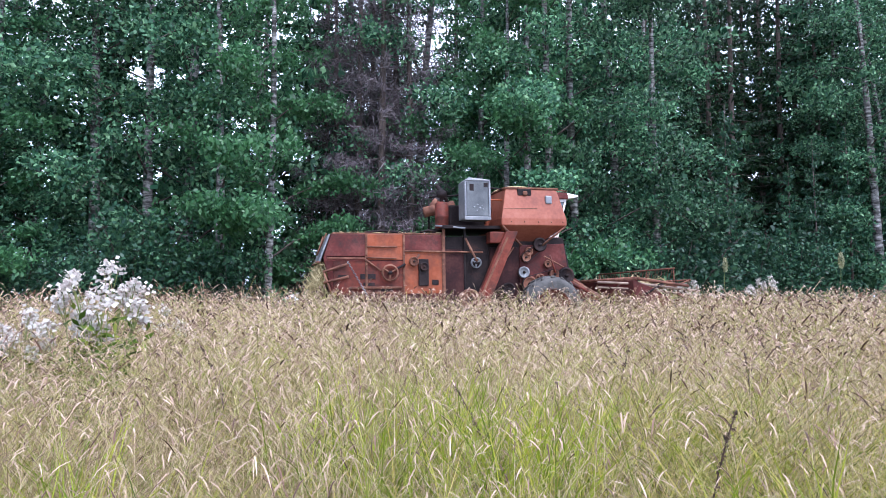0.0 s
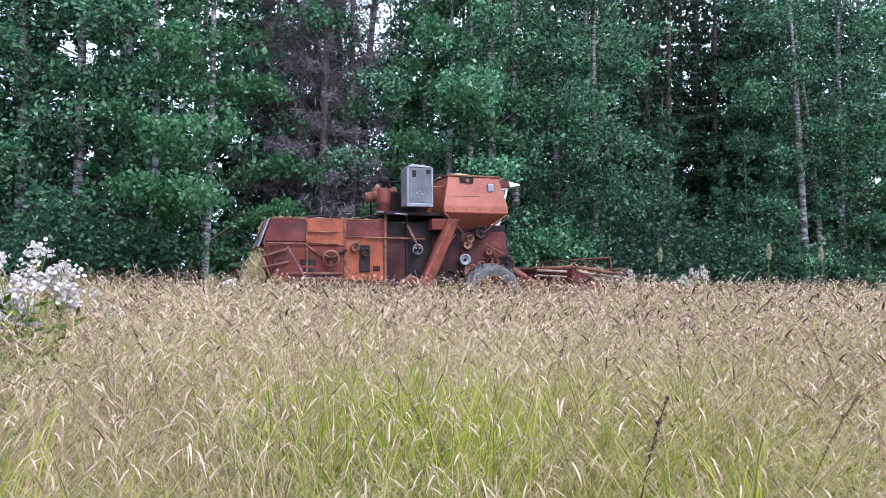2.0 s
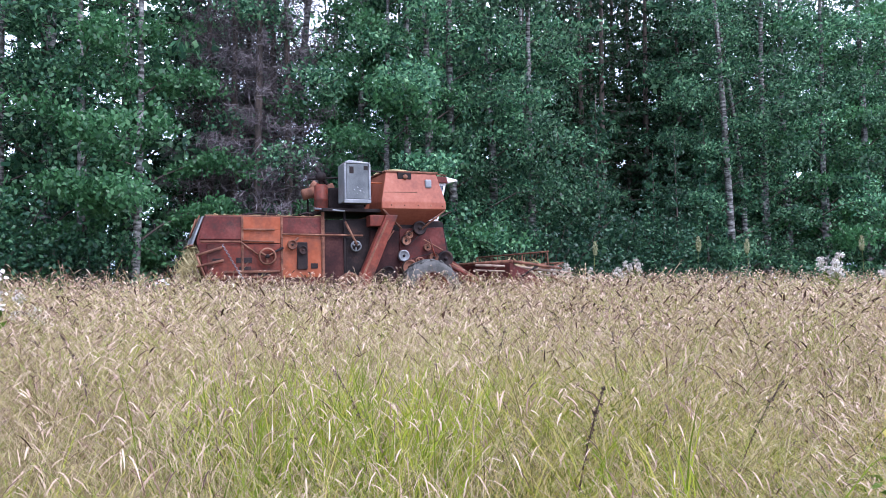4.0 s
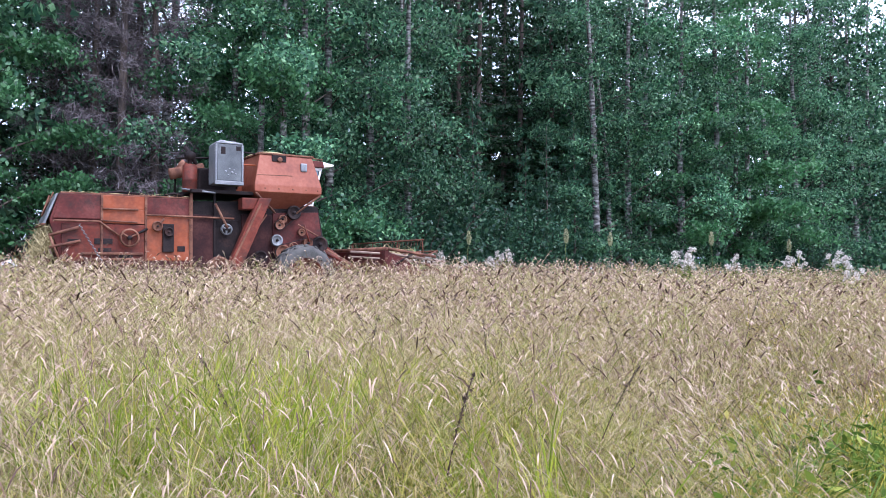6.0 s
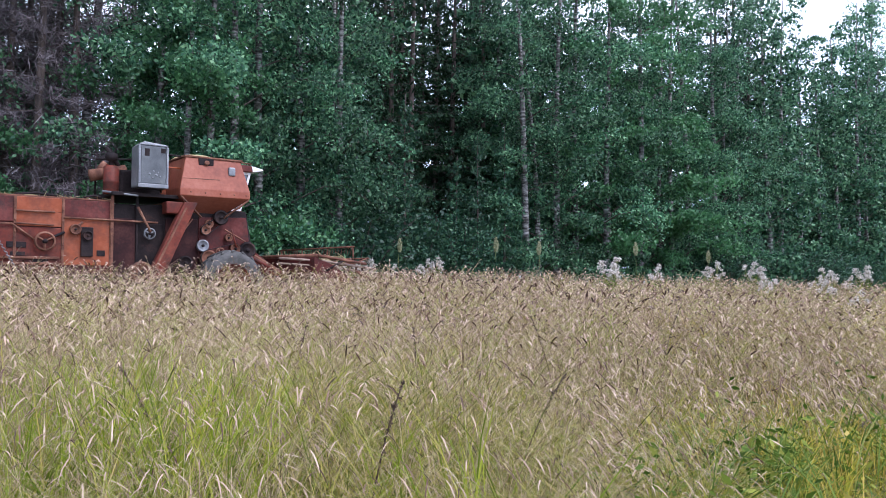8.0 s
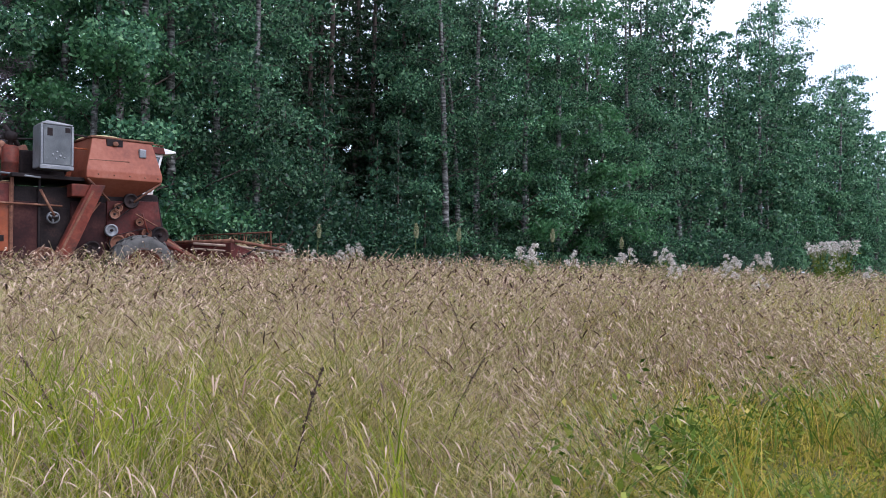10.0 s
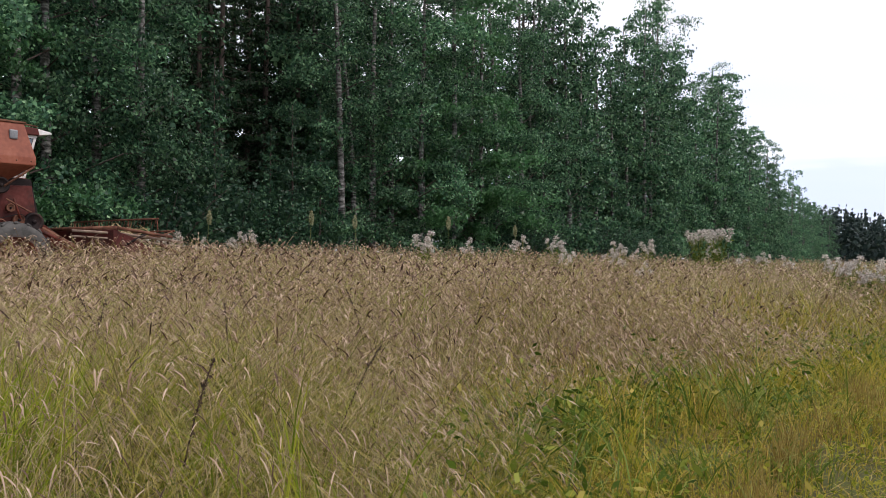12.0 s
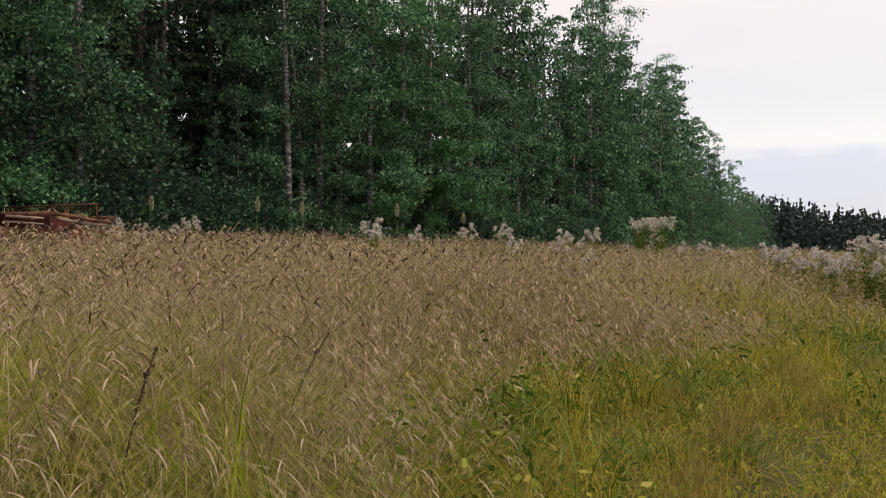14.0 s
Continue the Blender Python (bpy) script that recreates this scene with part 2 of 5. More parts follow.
def part(name, shape, material, parent=None, label="", smooth=False, kind=""):
    """One mesh object from (verts, quads), a mesh or a bmesh, under a thing or a part."""
    if isinstance(shape, tuple):
        me = raw_mesh(name, *shape, smooth=smooth)
    elif isinstance(shape, bmesh.types.BMesh):
        me = bpy.data.meshes.new(name)
        shape.to_mesh(me)
        shape.free()
        if smooth:
            me.polygons.foreach_set("use_smooth", np.ones(len(me.polygons), dtype=bool))
    else:
        me = shape
    if not me.materials:
        me.materials.append(material)
    ob = new(name, me)
    if parent:
        ob.parent = parent
    return tagged(ob, label=label, kind=kind)


# ------------------------------------------------------------------ the lie of the land
# The wood's edge runs along ALONG; INTO points from the camera towards the wood, square to it.
HEAD = radians(76)
ALONG = np.array([math.sin(HEAD), math.cos(HEAD)])
INTO = np.array([-math.cos(HEAD), math.sin(HEAD)])


def plan(s, p):
    """World x, y of the place s along the wood's edge and p towards it."""
    return s * ALONG[0] + p * INTO[0], s * ALONG[1] + p * INTO[1]


def lay(x, y):
    """The ground's height: level by the camera, rising to the field, with small unevenness."""
    x, y = np.asarray(x, dtype=float), np.asarray(y, dtype=float)
    p = x * INTO[0] + y * INTO[1]
    s = x * ALONG[0] + y * ALONG[1]
    u = np.clip((p - 1.0) / 15.0, 0, 1)
    z = 0.72 * u * (1.6 - 0.6 * u) * np.clip(1.25 - s / 160.0, 0.35, 1.0)
    near = np.exp(-(x * x + y * y) / 900.0)
    z = z + near * (0.05 * np.sin(x * 0.9 + 0.4 * y) + 0.04 * np.sin(y * 1.7 - 0.5 * x))
    edge = rye_edge(x)
    rut = np.exp(-((y - edge + 2.15) / 0.28) ** 2) + 0.7 * np.exp(-((y - edge + 3.75) / 0.3) ** 2)
    return z - 0.11 * rut * near


def rye_edge(x):
    """The y at which the standing rye begins beside the mown verge."""
    x = np.asarray(x, dtype=float)
    u = np.clip((x - 0.2) / 4.8, 0, 1)
    return 1.1 + 3.3 * u * u * (3 - 2 * u) + 0.16 * np.sin(x * 1.3) + 0.1 * np.sin(x * 3.1)


# ground: one sheet to the horizon, finer near the camera
ax = np.concatenate([-np.geomspace(3000, 30, 14), np.linspace(-28, 60, 177), np.geomspace(64, 3000, 16)])
ay = np.concatenate([-np.geomspace(3000, 10, 12), np.linspace(-8, 32, 121), np.geomspace(34, 3000, 16)])
gx, gy = np.meshgrid(ax, ay, indexing="ij")
gz = lay(gx, gy)
ii, jj = np.meshgrid(np.arange(len(ax) - 1), np.arange(len(ay) - 1), indexing="ij")
w = len(ay)
part("ground", (np.stack([gx, gy, gz], -1), np.stack([ii * w + jj, (ii + 1) * w + jj, (ii + 1) * w + jj + 1, ii * w + jj + 1], -1)), M_SOIL, smooth=True, kind="structure", label="uneven brown field soil with thin green growth")

# ------------------------------------------------------------------ trees


def birch_sets(height, seed, count=5200, low=0.10, spread=0.17, droop=0.5, leaf=0.17):
    """Trunk, limbs and crown of a birch, the root at the origin: leaves hang in strands from the side twigs."""
    rng = np.random.default_rng(seed)
    k = 12
    t = np.linspace(0, 1, k)
    lean = rng.normal(size=2) * 0.025 * height
    path = np.stack([lean[0] * t**1.5 + 0.12 * np.sin(t * 5 + seed), lean[1] * t**1.5 + 0.12 * np.cos(t * 4 + seed), t * height - 0.2], 1)
    trunk = tube(path, 0.0085 * height * (1 - t) ** 0.8 + 0.012, 8)
    limbs, heads, falls, weight = [], [], [], []
    n = int(40 * height / 20)
    for i in range(n):
        h = low + (0.98 - low) * (i + rng.random()) / n
        base = np.array([np.interp(h, t, path[:, 0]), np.interp(h, t, path[:, 1]), h * height - 0.2])
        out = height * spread * (1.0 - 0.58 * h) * (0.50 + 0.80 * rng.random()) * min(1.0, 0.55 + 2.2 * h)
        a = i * 2.4 + rng.random() * 1.2
        u = np.linspace(0, 1, 5)
        rise = out * (0.80 - 0.2 * rng.random())
        line = base + np.stack([np.cos(a) * out * u, np.sin(a) * out * u, rise * (u - 0.75 * u**3)], 1) + rng.normal(size=(5, 3)) * 0.05 * out * u[:, None]
        limbs.append(tube(line, 0.0022 * height * (1 - h) * (1 - 0.85 * u) + 0.006, 4, cap=False))
        bough = rng.lognormal(0, 0.3)
        m = max(4, int(out * 7))
        for j in range(m):
            f = 0.22 + 0.78 * (j + rng.random()) / m
            st = np.array([np.interp(f, u, line[:, c]) for c in range(3)])
            b = a + rng.normal() * 1.0
            ln = out * (0.12 + 0.30 * rng.random())
            side = np.array([np.cos(b) * ln, np.sin(b) * ln, ln * 0.25])
            fall = (0.25 + 1.5 * rng.random() ** 1.5) * droop * height / 20
            heads.append((st, st + side))
            falls.append(fall)
            weight.append((ln * 0.8 + fall) * bough * rng.lognormal(0, 0.5) * (1.15 - 0.55 * h))
    weight, falls = np.array(weight) / sum(weight), np.array(falls)
    pick = rng.choice(len(heads), size=count, p=weight)
    st, en = np.array([q[0] for q in heads])[pick], np.array([q[1] for q in heads])[pick]
    along = rng.random(count)
    out_, down = np.minimum(along * 1.8, 1.0), np.maximum(along - 0.45, 0) / 0.55
    at = st + (en - st) * out_[:, None] + rng.normal(size=(count, 3)) * (0.07 + 0.0045 * height) * np.array([1, 1, 0.8])
    at[:, 2] -= falls[pick] * down
    return trunk, join(*limbs), leaves(at, leaf * (0.6 + 0.8 * rng.random(count)), 0.58, 0.0, 0.9 * droop)


def spruce_sets(height, seed, low=0.05, wide=0.17, count=5200, full=True):
    """Trunk, limbs and needles of a spruce."""
    rng = np.random.default_rng(seed)
    t = np.linspace(0, 1, 10)
    path = np.stack([0.05 * np.sin(t * 3 + seed), 0.05 * np.cos(t * 3), t * height - 0.2], 1)
    trunk = tube(path, 0.0075 * height * (1 - t) + 0.012, 7)
    limbs, at, ln = [], [], []
    n = int(5.0 * height)
    for i in range(n):
        h = low + (0.985 - low) * (i + rng.random()) / n
        out = height * wide * (1 - h) ** 0.85 * (0.6 + 0.5 * rng.random()) + 0.12
        a = i * 2.4 + rng.random()
        u = np.linspace(0, 1, 5)
        dip = -0.45 * out * (1 - h * 0.9)
        line = np.array([0, 0, h * height - 0.2]) + np.stack([np.cos(a) * out * u, np.sin(a) * out * u, dip * u + 0.22 * out * u**3], 1)
        limbs.append(tube(line, 0.012 * (1 - u) + 0.005, 4, cap=False))
        m = max(4, int(count * out / (n * height * wide * 0.5)))
        f = rng.random(m) ** 0.7
        p = np.stack([np.interp(f, u, line[:, c]) for c in range(3)], 1)
        side = rng.normal(size=m) * 0.22 * out * (1.1 - f)
        p[:, 0] += -np.sin(a) * side
        p[:, 1] += np.cos(a) * side
        p[:, 2] -= np.abs(rng.normal(size=m)) * (0.12 if full else 0.2)
        at.append(p)
        ln.append(0.10 + 0.20 * rng.random(m))
    at, ln = np.concatenate(at), np.concatenate(ln)
    return trunk, join(*limbs), leaves(at, ln * (1.1 if full else 1.7), 0.34 if full else 0.055, 0.0, 0.5)


def bush_sets(height, seed, count=2200, wide=0.62, leaf=0.14):
    """A many-stemmed bush."""
    rng = np.random.default_rng(seed)
    stems, at = [], []
    n = 11
    for i in range(n):
        a, out = i * 2.4, height * wide * (0.3 + 0.7 * rng.random())
        u = np.linspace(0, 1, 6)
        hh = height * (0.55 + 0.45 * rng.random())
        line = np.stack([np.cos(a) * out * u**1.4 * 0.8, np.sin(a) * out * u**1.4 * 0.8, hh * (u - 0.12 * u**3) - 0.1], 1) + rng.normal(size=(6, 3)) * 0.05
        stems.append(tube(line, 0.03 * (1 - u) + 0.006, 5, cap=False))
        m = count // n
        f = 0.12 + 0.88 * rng.random(m) ** 0.8
        p = np.stack([np.interp(f, u, line[:, c]) for c in range(3)], 1)
        at.append(p + rng.normal(size=(m, 3)) * height * np.array([0.10, 0.10, 0.07]))
    at = np.concatenate(at)
    at = at[at[:, 2] > 0.05]
    return join(*stems), leaves(at, leaf * (0.6 + 0.8 * rng.random(len(at))), 0.6, 0.2, 0.2)


def tree_model(name, label, category, group, sets, mats, parts):
    top = tagged(new(name), label=label, category=category, group=group)
    for s, m, p in zip(sets, mats, parts):
        part(p, s, m, top, smooth=(p != "crown"), kind="" if p == "trunk" else "stuff")
    return top


WOOD = "trees of the wood's edge"
TREE_PARTS = ("trunk", "branchwork", "crown")
BIRCH_MATS, SPRUCE_MATS = (M_BIRCHBARK, M_BARK, M_BIRCH), (M_BARK, M_BARK, M_SPRUCE)
BIRCH_LABEL = "tall birch with pale trunk and drooping green leaves"
models = {
    "birch_a": tree_model("birch", BIRCH_LABEL, "tree", WOOD, birch_sets(20, 1, 20000, low=0.03, spread=0.19, droop=0.55, leaf=0.145), BIRCH_MATS, TREE_PARTS),
    "birch_b": tree_model("birch", BIRCH_LABEL, "tree", WOOD, birch_sets(20, 2, 21000, low=0.03, spread=0.20, droop=0.8, leaf=0.145), BIRCH_MATS, TREE_PARTS),
    "birch_c": tree_model("birch", BIRCH_LABEL, "tree", WOOD, birch_sets(20, 3, 16000, low=0.07, spread=0.165, droop=0.65, leaf=0.14), BIRCH_MATS, TREE_PARTS),
    "birch_d": tree_model("birch", "slim young birch with dense fresh green crown", "tree", WOOD, birch_sets(14, 4, 14000, low=0.03, spread=0.185, droop=0.4, leaf=0.13), (M_BIRCHBARK, M_BARK, M_SAPLING), TREE_PARTS),
    "birch_e": tree_model("birch", BIRCH_LABEL, "tree", WOOD, birch_sets(20, 14, 7200, low=0.03, spread=0.18, droop=0.7, leaf=0.26), BIRCH_MATS, TREE_PARTS),
    "birch_f": tree_model("birch", BIRCH_LABEL, "tree", WOOD, birch_sets(20, 15, 7200, low=0.04, spread=0.155, droop=0.75, leaf=0.26), BIRCH_MATS, TREE_PARTS),
    "birch_g": tree_model("birch", "birch in the shade of the wood behind the edge", "tree", WOOD, birch_sets(20, 16, 3800, low=0.06, spread=0.21, droop=0.6, leaf=0.36), BIRCH_MATS, TREE_PARTS),
    "spruce_a": tree_model("spruce", "tall dark green spruce with hanging branches", "tree", WOOD, spruce_sets(22, 5, low=0.10, wide=0.12, count=5200), SPRUCE_MATS, TREE_PARTS),
    "spruce_b": tree_model("spruce", "young green spruce with low spreading branches", "tree", WOOD, spruce_sets(9, 6, low=0.03, wide=0.24, count=5500), (M_BARK, M_BARK, M_BUSH), TREE_PARTS),
    "dead": tree_model("dead_spruce", "dead brown spruce with bare hanging twigs", "tree", WOOD, spruce_sets(19, 8, low=0.02, wide=0.13, count=9500, full=False), (M_BARK, M_BARK, M_DEAD), TREE_PARTS),
    "bush_a": tree_model("bush", "dense green bush at the wood's edge", "bush", "bushes of the wood's edge", bush_sets(3.6, 11, 5600, leaf=0.11), (M_BARK, M_BUSH), ("branchwork", "crown")),
    "bush_b": tree_model("bush", "low leafy green bush beside the field", "bush", "bushes of the wood's edge", bush_sets(2.6, 12, 4000, wide=0.75, leaf=0.105), (M_BARK, M_BUSH), ("branchwork", "crown")),
}
used = set()


def plant_tree(kind, s, p, size=1.0, turn=None, tall=1.0):
    """Stands a model, or a copy of it, at s, p."""
    x, y = plan(s, p)
    turn = RNG.random() * 360 if turn is None else turn
    if not kind.startswith("bush") and kind != "spruce_b":
        size, tall = size * float(np.interp(s, [15, 40], [1.06, 1.0])), tall * float(np.interp(s, [15, 40], [0.95, 1.0]))
    m = pose(x, y, float(lay(x, y)) - 0.05, 0, 0, turn) @ Matrix.Diagonal((size, size, size * tall, 1))
    if kind in used:
        return copy_thing(models[kind], m)
    used.add(kind)
    models[kind].matrix_basis = m
    return models[kind]


def bearing(az, p):
    """How far along the wood's edge the bearing az (degrees to the right of the first view) meets the line p."""
    return p * math.tan(radians(az) + math.pi / 2 - HEAD)


def tree_height(s):
    """The wood is tall by the machine and falls away to younger growth far along."""
    return float(np.interp(s, [-20, 30, 42, 50, 58, 66, 78, 95, 125, 155], [20, 21, 21, 19.5, 20.0, 21.0, 20.0, 16.5, 12.5, 10.0]))


# trees that stand out, by bearing
for kind, az, p, size, tall in (
    ("dead", -4.6, 23.6, 1.0, 1.0), ("dead", -2.6, 23.9, 0.95, 1.0), ("dead", -6.4, 24.6, 0.95, 1.0), ("dead", -3.6, 25.4, 1.05, 1.0), ("dead", -5.4, 26.4, 1.0, 1.0), ("dead", -8.2, 26.0, 0.9, 1.0), ("birch_c", -2.0, 25.0, 0.95, 1.0),
    ("spruce_a", 20.6, 29.0, 1.05, 1.0), ("spruce_a", 22.2, 30.0, 1.0, 1.0), ("spruce_a", 24.6, 28.6, 1.0, 1.0), ("spruce_a", 19.2, 31.0, 1.0, 1.0),
    ("spruce_a", 21.4, 27.2, 0.95, 1.0), ("spruce_a", 23.4, 31.5, 1.0, 1.0), ("spruce_a", 19.8, 27.8, 0.9, 1.0), ("spruce_a", 25.6, 33.0, 1.0, 1.0), ("spruce_a", 20.4, 34.0, 1.0, 1.0), ("spruce_b", 21.0, 23.2, 0.9, 1.0), ("spruce_b", 26.6, 22.8, 0.85, 1.0), ("spruce_b", 28.6, 23.6, 0.95, 1.0), ("spruce_b", 24.9, 23.4, 0.75, 1.0),
    ("birch_c", 30.6, 23.6, 0.95, 1.0), ("birch_c", 31.4, 24.2, 0.8, 1.0), ("birch_c", 12.9, 24.0, 1.0, 1.0), ("birch_b", 10.2, 23.6, 0.95, 1.0),
    ("birch_e", 26.0, 31.0, 0.95, 1.0), ("birch_f", 28.4, 30.0, 1.0, 1.0), ("spruce_a", 26.9, 28.6, 0.95, 1.0), ("birch_e", -6.5, 28.5, 0.85, 1.0), ("birch_d", 5.2, 22.9, 0.95, 1.05), ("birch_d", 6.8, 23.4, 1.1, 1.1), ("birch_d", -13.2, 23.0, 1.0, 1.15), ("birch_d", -17.0, 23.4, 1.1, 1.15), ("birch_d", 36.5, 23.6, 1.2, 1.1), ("birch_d", 41.0, 24.0, 1.25, 1.1), ("birch_b", 15.8, 23.4, 0.85, 1.0), ("birch_d", 3.2, 23.6, 1.05, 1.15), ("birch_a", 8.0, 23.0, 0.9, 1.0),
    ("dead", 46.2, 27.0, 1.12, 1.1), ("spruce_a", 45.2, 27.0, 1.1, 1.1), ("spruce_a", 44.0, 27.5, 1.08, 1.1),
    ("birch_b", 53.8, 25.6, 1.22, 1.08), ("birch_c", 54.8, 26.2, 1.24, 1.06), ("birch_b", 57.6, 26.4, 1.12, 1.02),
):
    plant_tree(kind, bearing(az, p), p, size, None, tall)

for az, p in ((11.0, 33.0), (13.6, 35.0), (15.4, 32.5), (17.2, 34.5), (18.6, 36.0), (9.2, 34.0)):
    plant_tree("spruce_a", bearing(az, p), p, 1.12)

# the front row to the left, then far along the edge
for s in np.arange(-17.4, -0.6, 1.75):
    plant_tree(("birch_a", "birch_c", "birch_b", "birch_d")[int(RNG.integers(4))], s + RNG.normal() * 0.4, 23.6 + RNG.random() * 2.4, 0.9 + 0.2 * RNG.random())
s = 25.5
while s < 156:
    h = tree_height(s) * (0.86 + 0.22 * RNG.random())
    kind = ("birch_a", "birch_b", "birch_d", "birch_a", "birch_c")[int(RNG.integers(5))] if s < 42 else ("birch_e", "birch_f")[int(RNG.integers(2))]
    plant_tree(kind, s, 23.6 + RNG.random() * 1.8 + max(0.0, s - 50) * 0.045, h / (14 if kind == "birch_d" else 20))
    s += 1.7 + s * 0.014
# second and third rows
s = -20.0
while s < 110:
    kind = ("birch_g", "spruce_a", "birch_g", "birch_g", "birch_g")[int(RNG.integers(5))]
    if (abs(s - 5.5) > 2.6 and not 16.5 < s < 24.5) or kind == "spruce_a":
        plant_tree(kind, s, 27.5 + RNG.random() * 2.5, tree_height(s) * (0.85 + 0.2 * RNG.random()) / 21)
    s += 2.5 + max(0.0, s) * 0.03
s = -24.0
while s < 70:
    if not 22 < s < 27 and not 5 < s < 7.5:
        plant_tree(("spruce_a", "birch_g", "birch_g")[int(RNG.integers(3))], s, 32 + RNG.random() * 4, 0.9 + 0.15 * RNG.random())
    s += 3.0
for s in np.arange(-26.0, 62.0, 3.6):
    plant_tree(("spruce_a", "birch_g")[int(RNG.integers(2))], s + RNG.normal() * 0.5, 38 + RNG.random() * 6, 0.85 + 0.2 * RNG.random())
# bushes under the front row
s = -17.0
while s < 120:
    if not 0.4 < s < 6.4 and (s < 19 or (s < 60 and RNG.random() < 0.3)):
        plant_tree(("bush_a", "bush_b")[int(RNG.integers(2))], s, 22.5 + RNG.random() * 1.2, 0.75 + 0.5 * RNG.random() + min(0.5, max(0, s) * 0.006))
    s += 1.35 + max(0.0, s) * 0.02

# far wooded rise beyond the field's end
far_v = []
for i in range(1500):
    az = radians(58 + 42 * RNG.random())
    d = 330 + 160 * RNG.random()
    h = (19 + 7 * RNG.random()) * max(0.5, 1 - 0.05 * max(0, math.degrees(az) - 65))
    c = np.array([d * math.sin(az), d * math.cos(az), (d - 330) * 0.02])
    at = c + np.concatenate([RNG.normal(size=(34, 2)) * 1.0, np.zeros((34, 1))], 1)
    f = RNG.random(34) ** 0.8
    at[:, :2] = c[:2] + (at[:, :2] - c[:2]) * (1.35 * (1 - f))[:, None]
    at[:, 2] = c[2] + h * f
    far_v.append(leaves(at, 1.3 + 1.6 * (1 - f), 0.8, 0.0, 0.7))
tagged(part("far_forest", join(*far_v), M_FAR, kind="stuff"), label="dark conifer forest on a distant rise, tinted blue-green for haze", category="forest")

# ------------------------------------------------------------------ standing rye


def scatter(n, reach, az0, az1, near=0.0):
    """n random places in a sector round the camera, even over its area."""
    r = np.sqrt(near**2 + RNG.random(n) * (reach**2 - near**2))
    a = np.radians(az0 + (az1 - az0) * RNG.random(n))
    return r * np.sin(a), r * np.cos(a)


def in_field(x, y, reach=21.9):
    p, s = x * INTO[0] + y * INTO[1], x * ALONG[0] + y * ALONG[1]
    # the swath that the machine has already cut stays clear of its wheels
    gone = (np.abs(p - 18.2) < 2.0) & (s > -30) & (s < 7.4)
    # the tall flowers by the verge have crowded the crop out
    gone |= np.hypot(x + 2.3, y - 5.0) < 0.75
    return (y > rye_edge(x)) & (p < reach) & ~gone


def patch_noise(x, y, f, seed):
    return 0.5 + 0.165 * (np.sin(x * f + seed) * np.cos(y * f * 1.3 - seed) + np.sin((x + y) * f * 0.6 + 2 * seed) + np.sin(x * f * 2.3 - y * f * 1.9))


def arcs(x, y, height, bend, k, sideways=1.0, sag=1.6):
    """Stems that rise from the ground and bow over."""
    n = len(x)
    a = RNG.random(n) * 2 * np.pi
    u = np.linspace(0, 1, k)[None, :]
    out = (height * bend)[:, None] * u**2.2 * sideways
    z = lay(x, y)[:, None] + height[:, None] * (u - 0.5 * np.minimum(bend[:, None] ** sag, 1.4) * u**4)
    pts = np.stack([x[:, None] + np.cos(a)[:, None] * out, y[:, None] + np.sin(a)[:, None] * out, z], -1)
    return pts, a


def facing(x, y):
    """Level unit vectors that lie across the line of sight, jittered."""
    a = np.arctan2(x, y) + RNG.normal(size=len(x)) * 0.7
    return np.stack([np.cos(a), -np.sin(a), np.zeros(len(x))], 1)


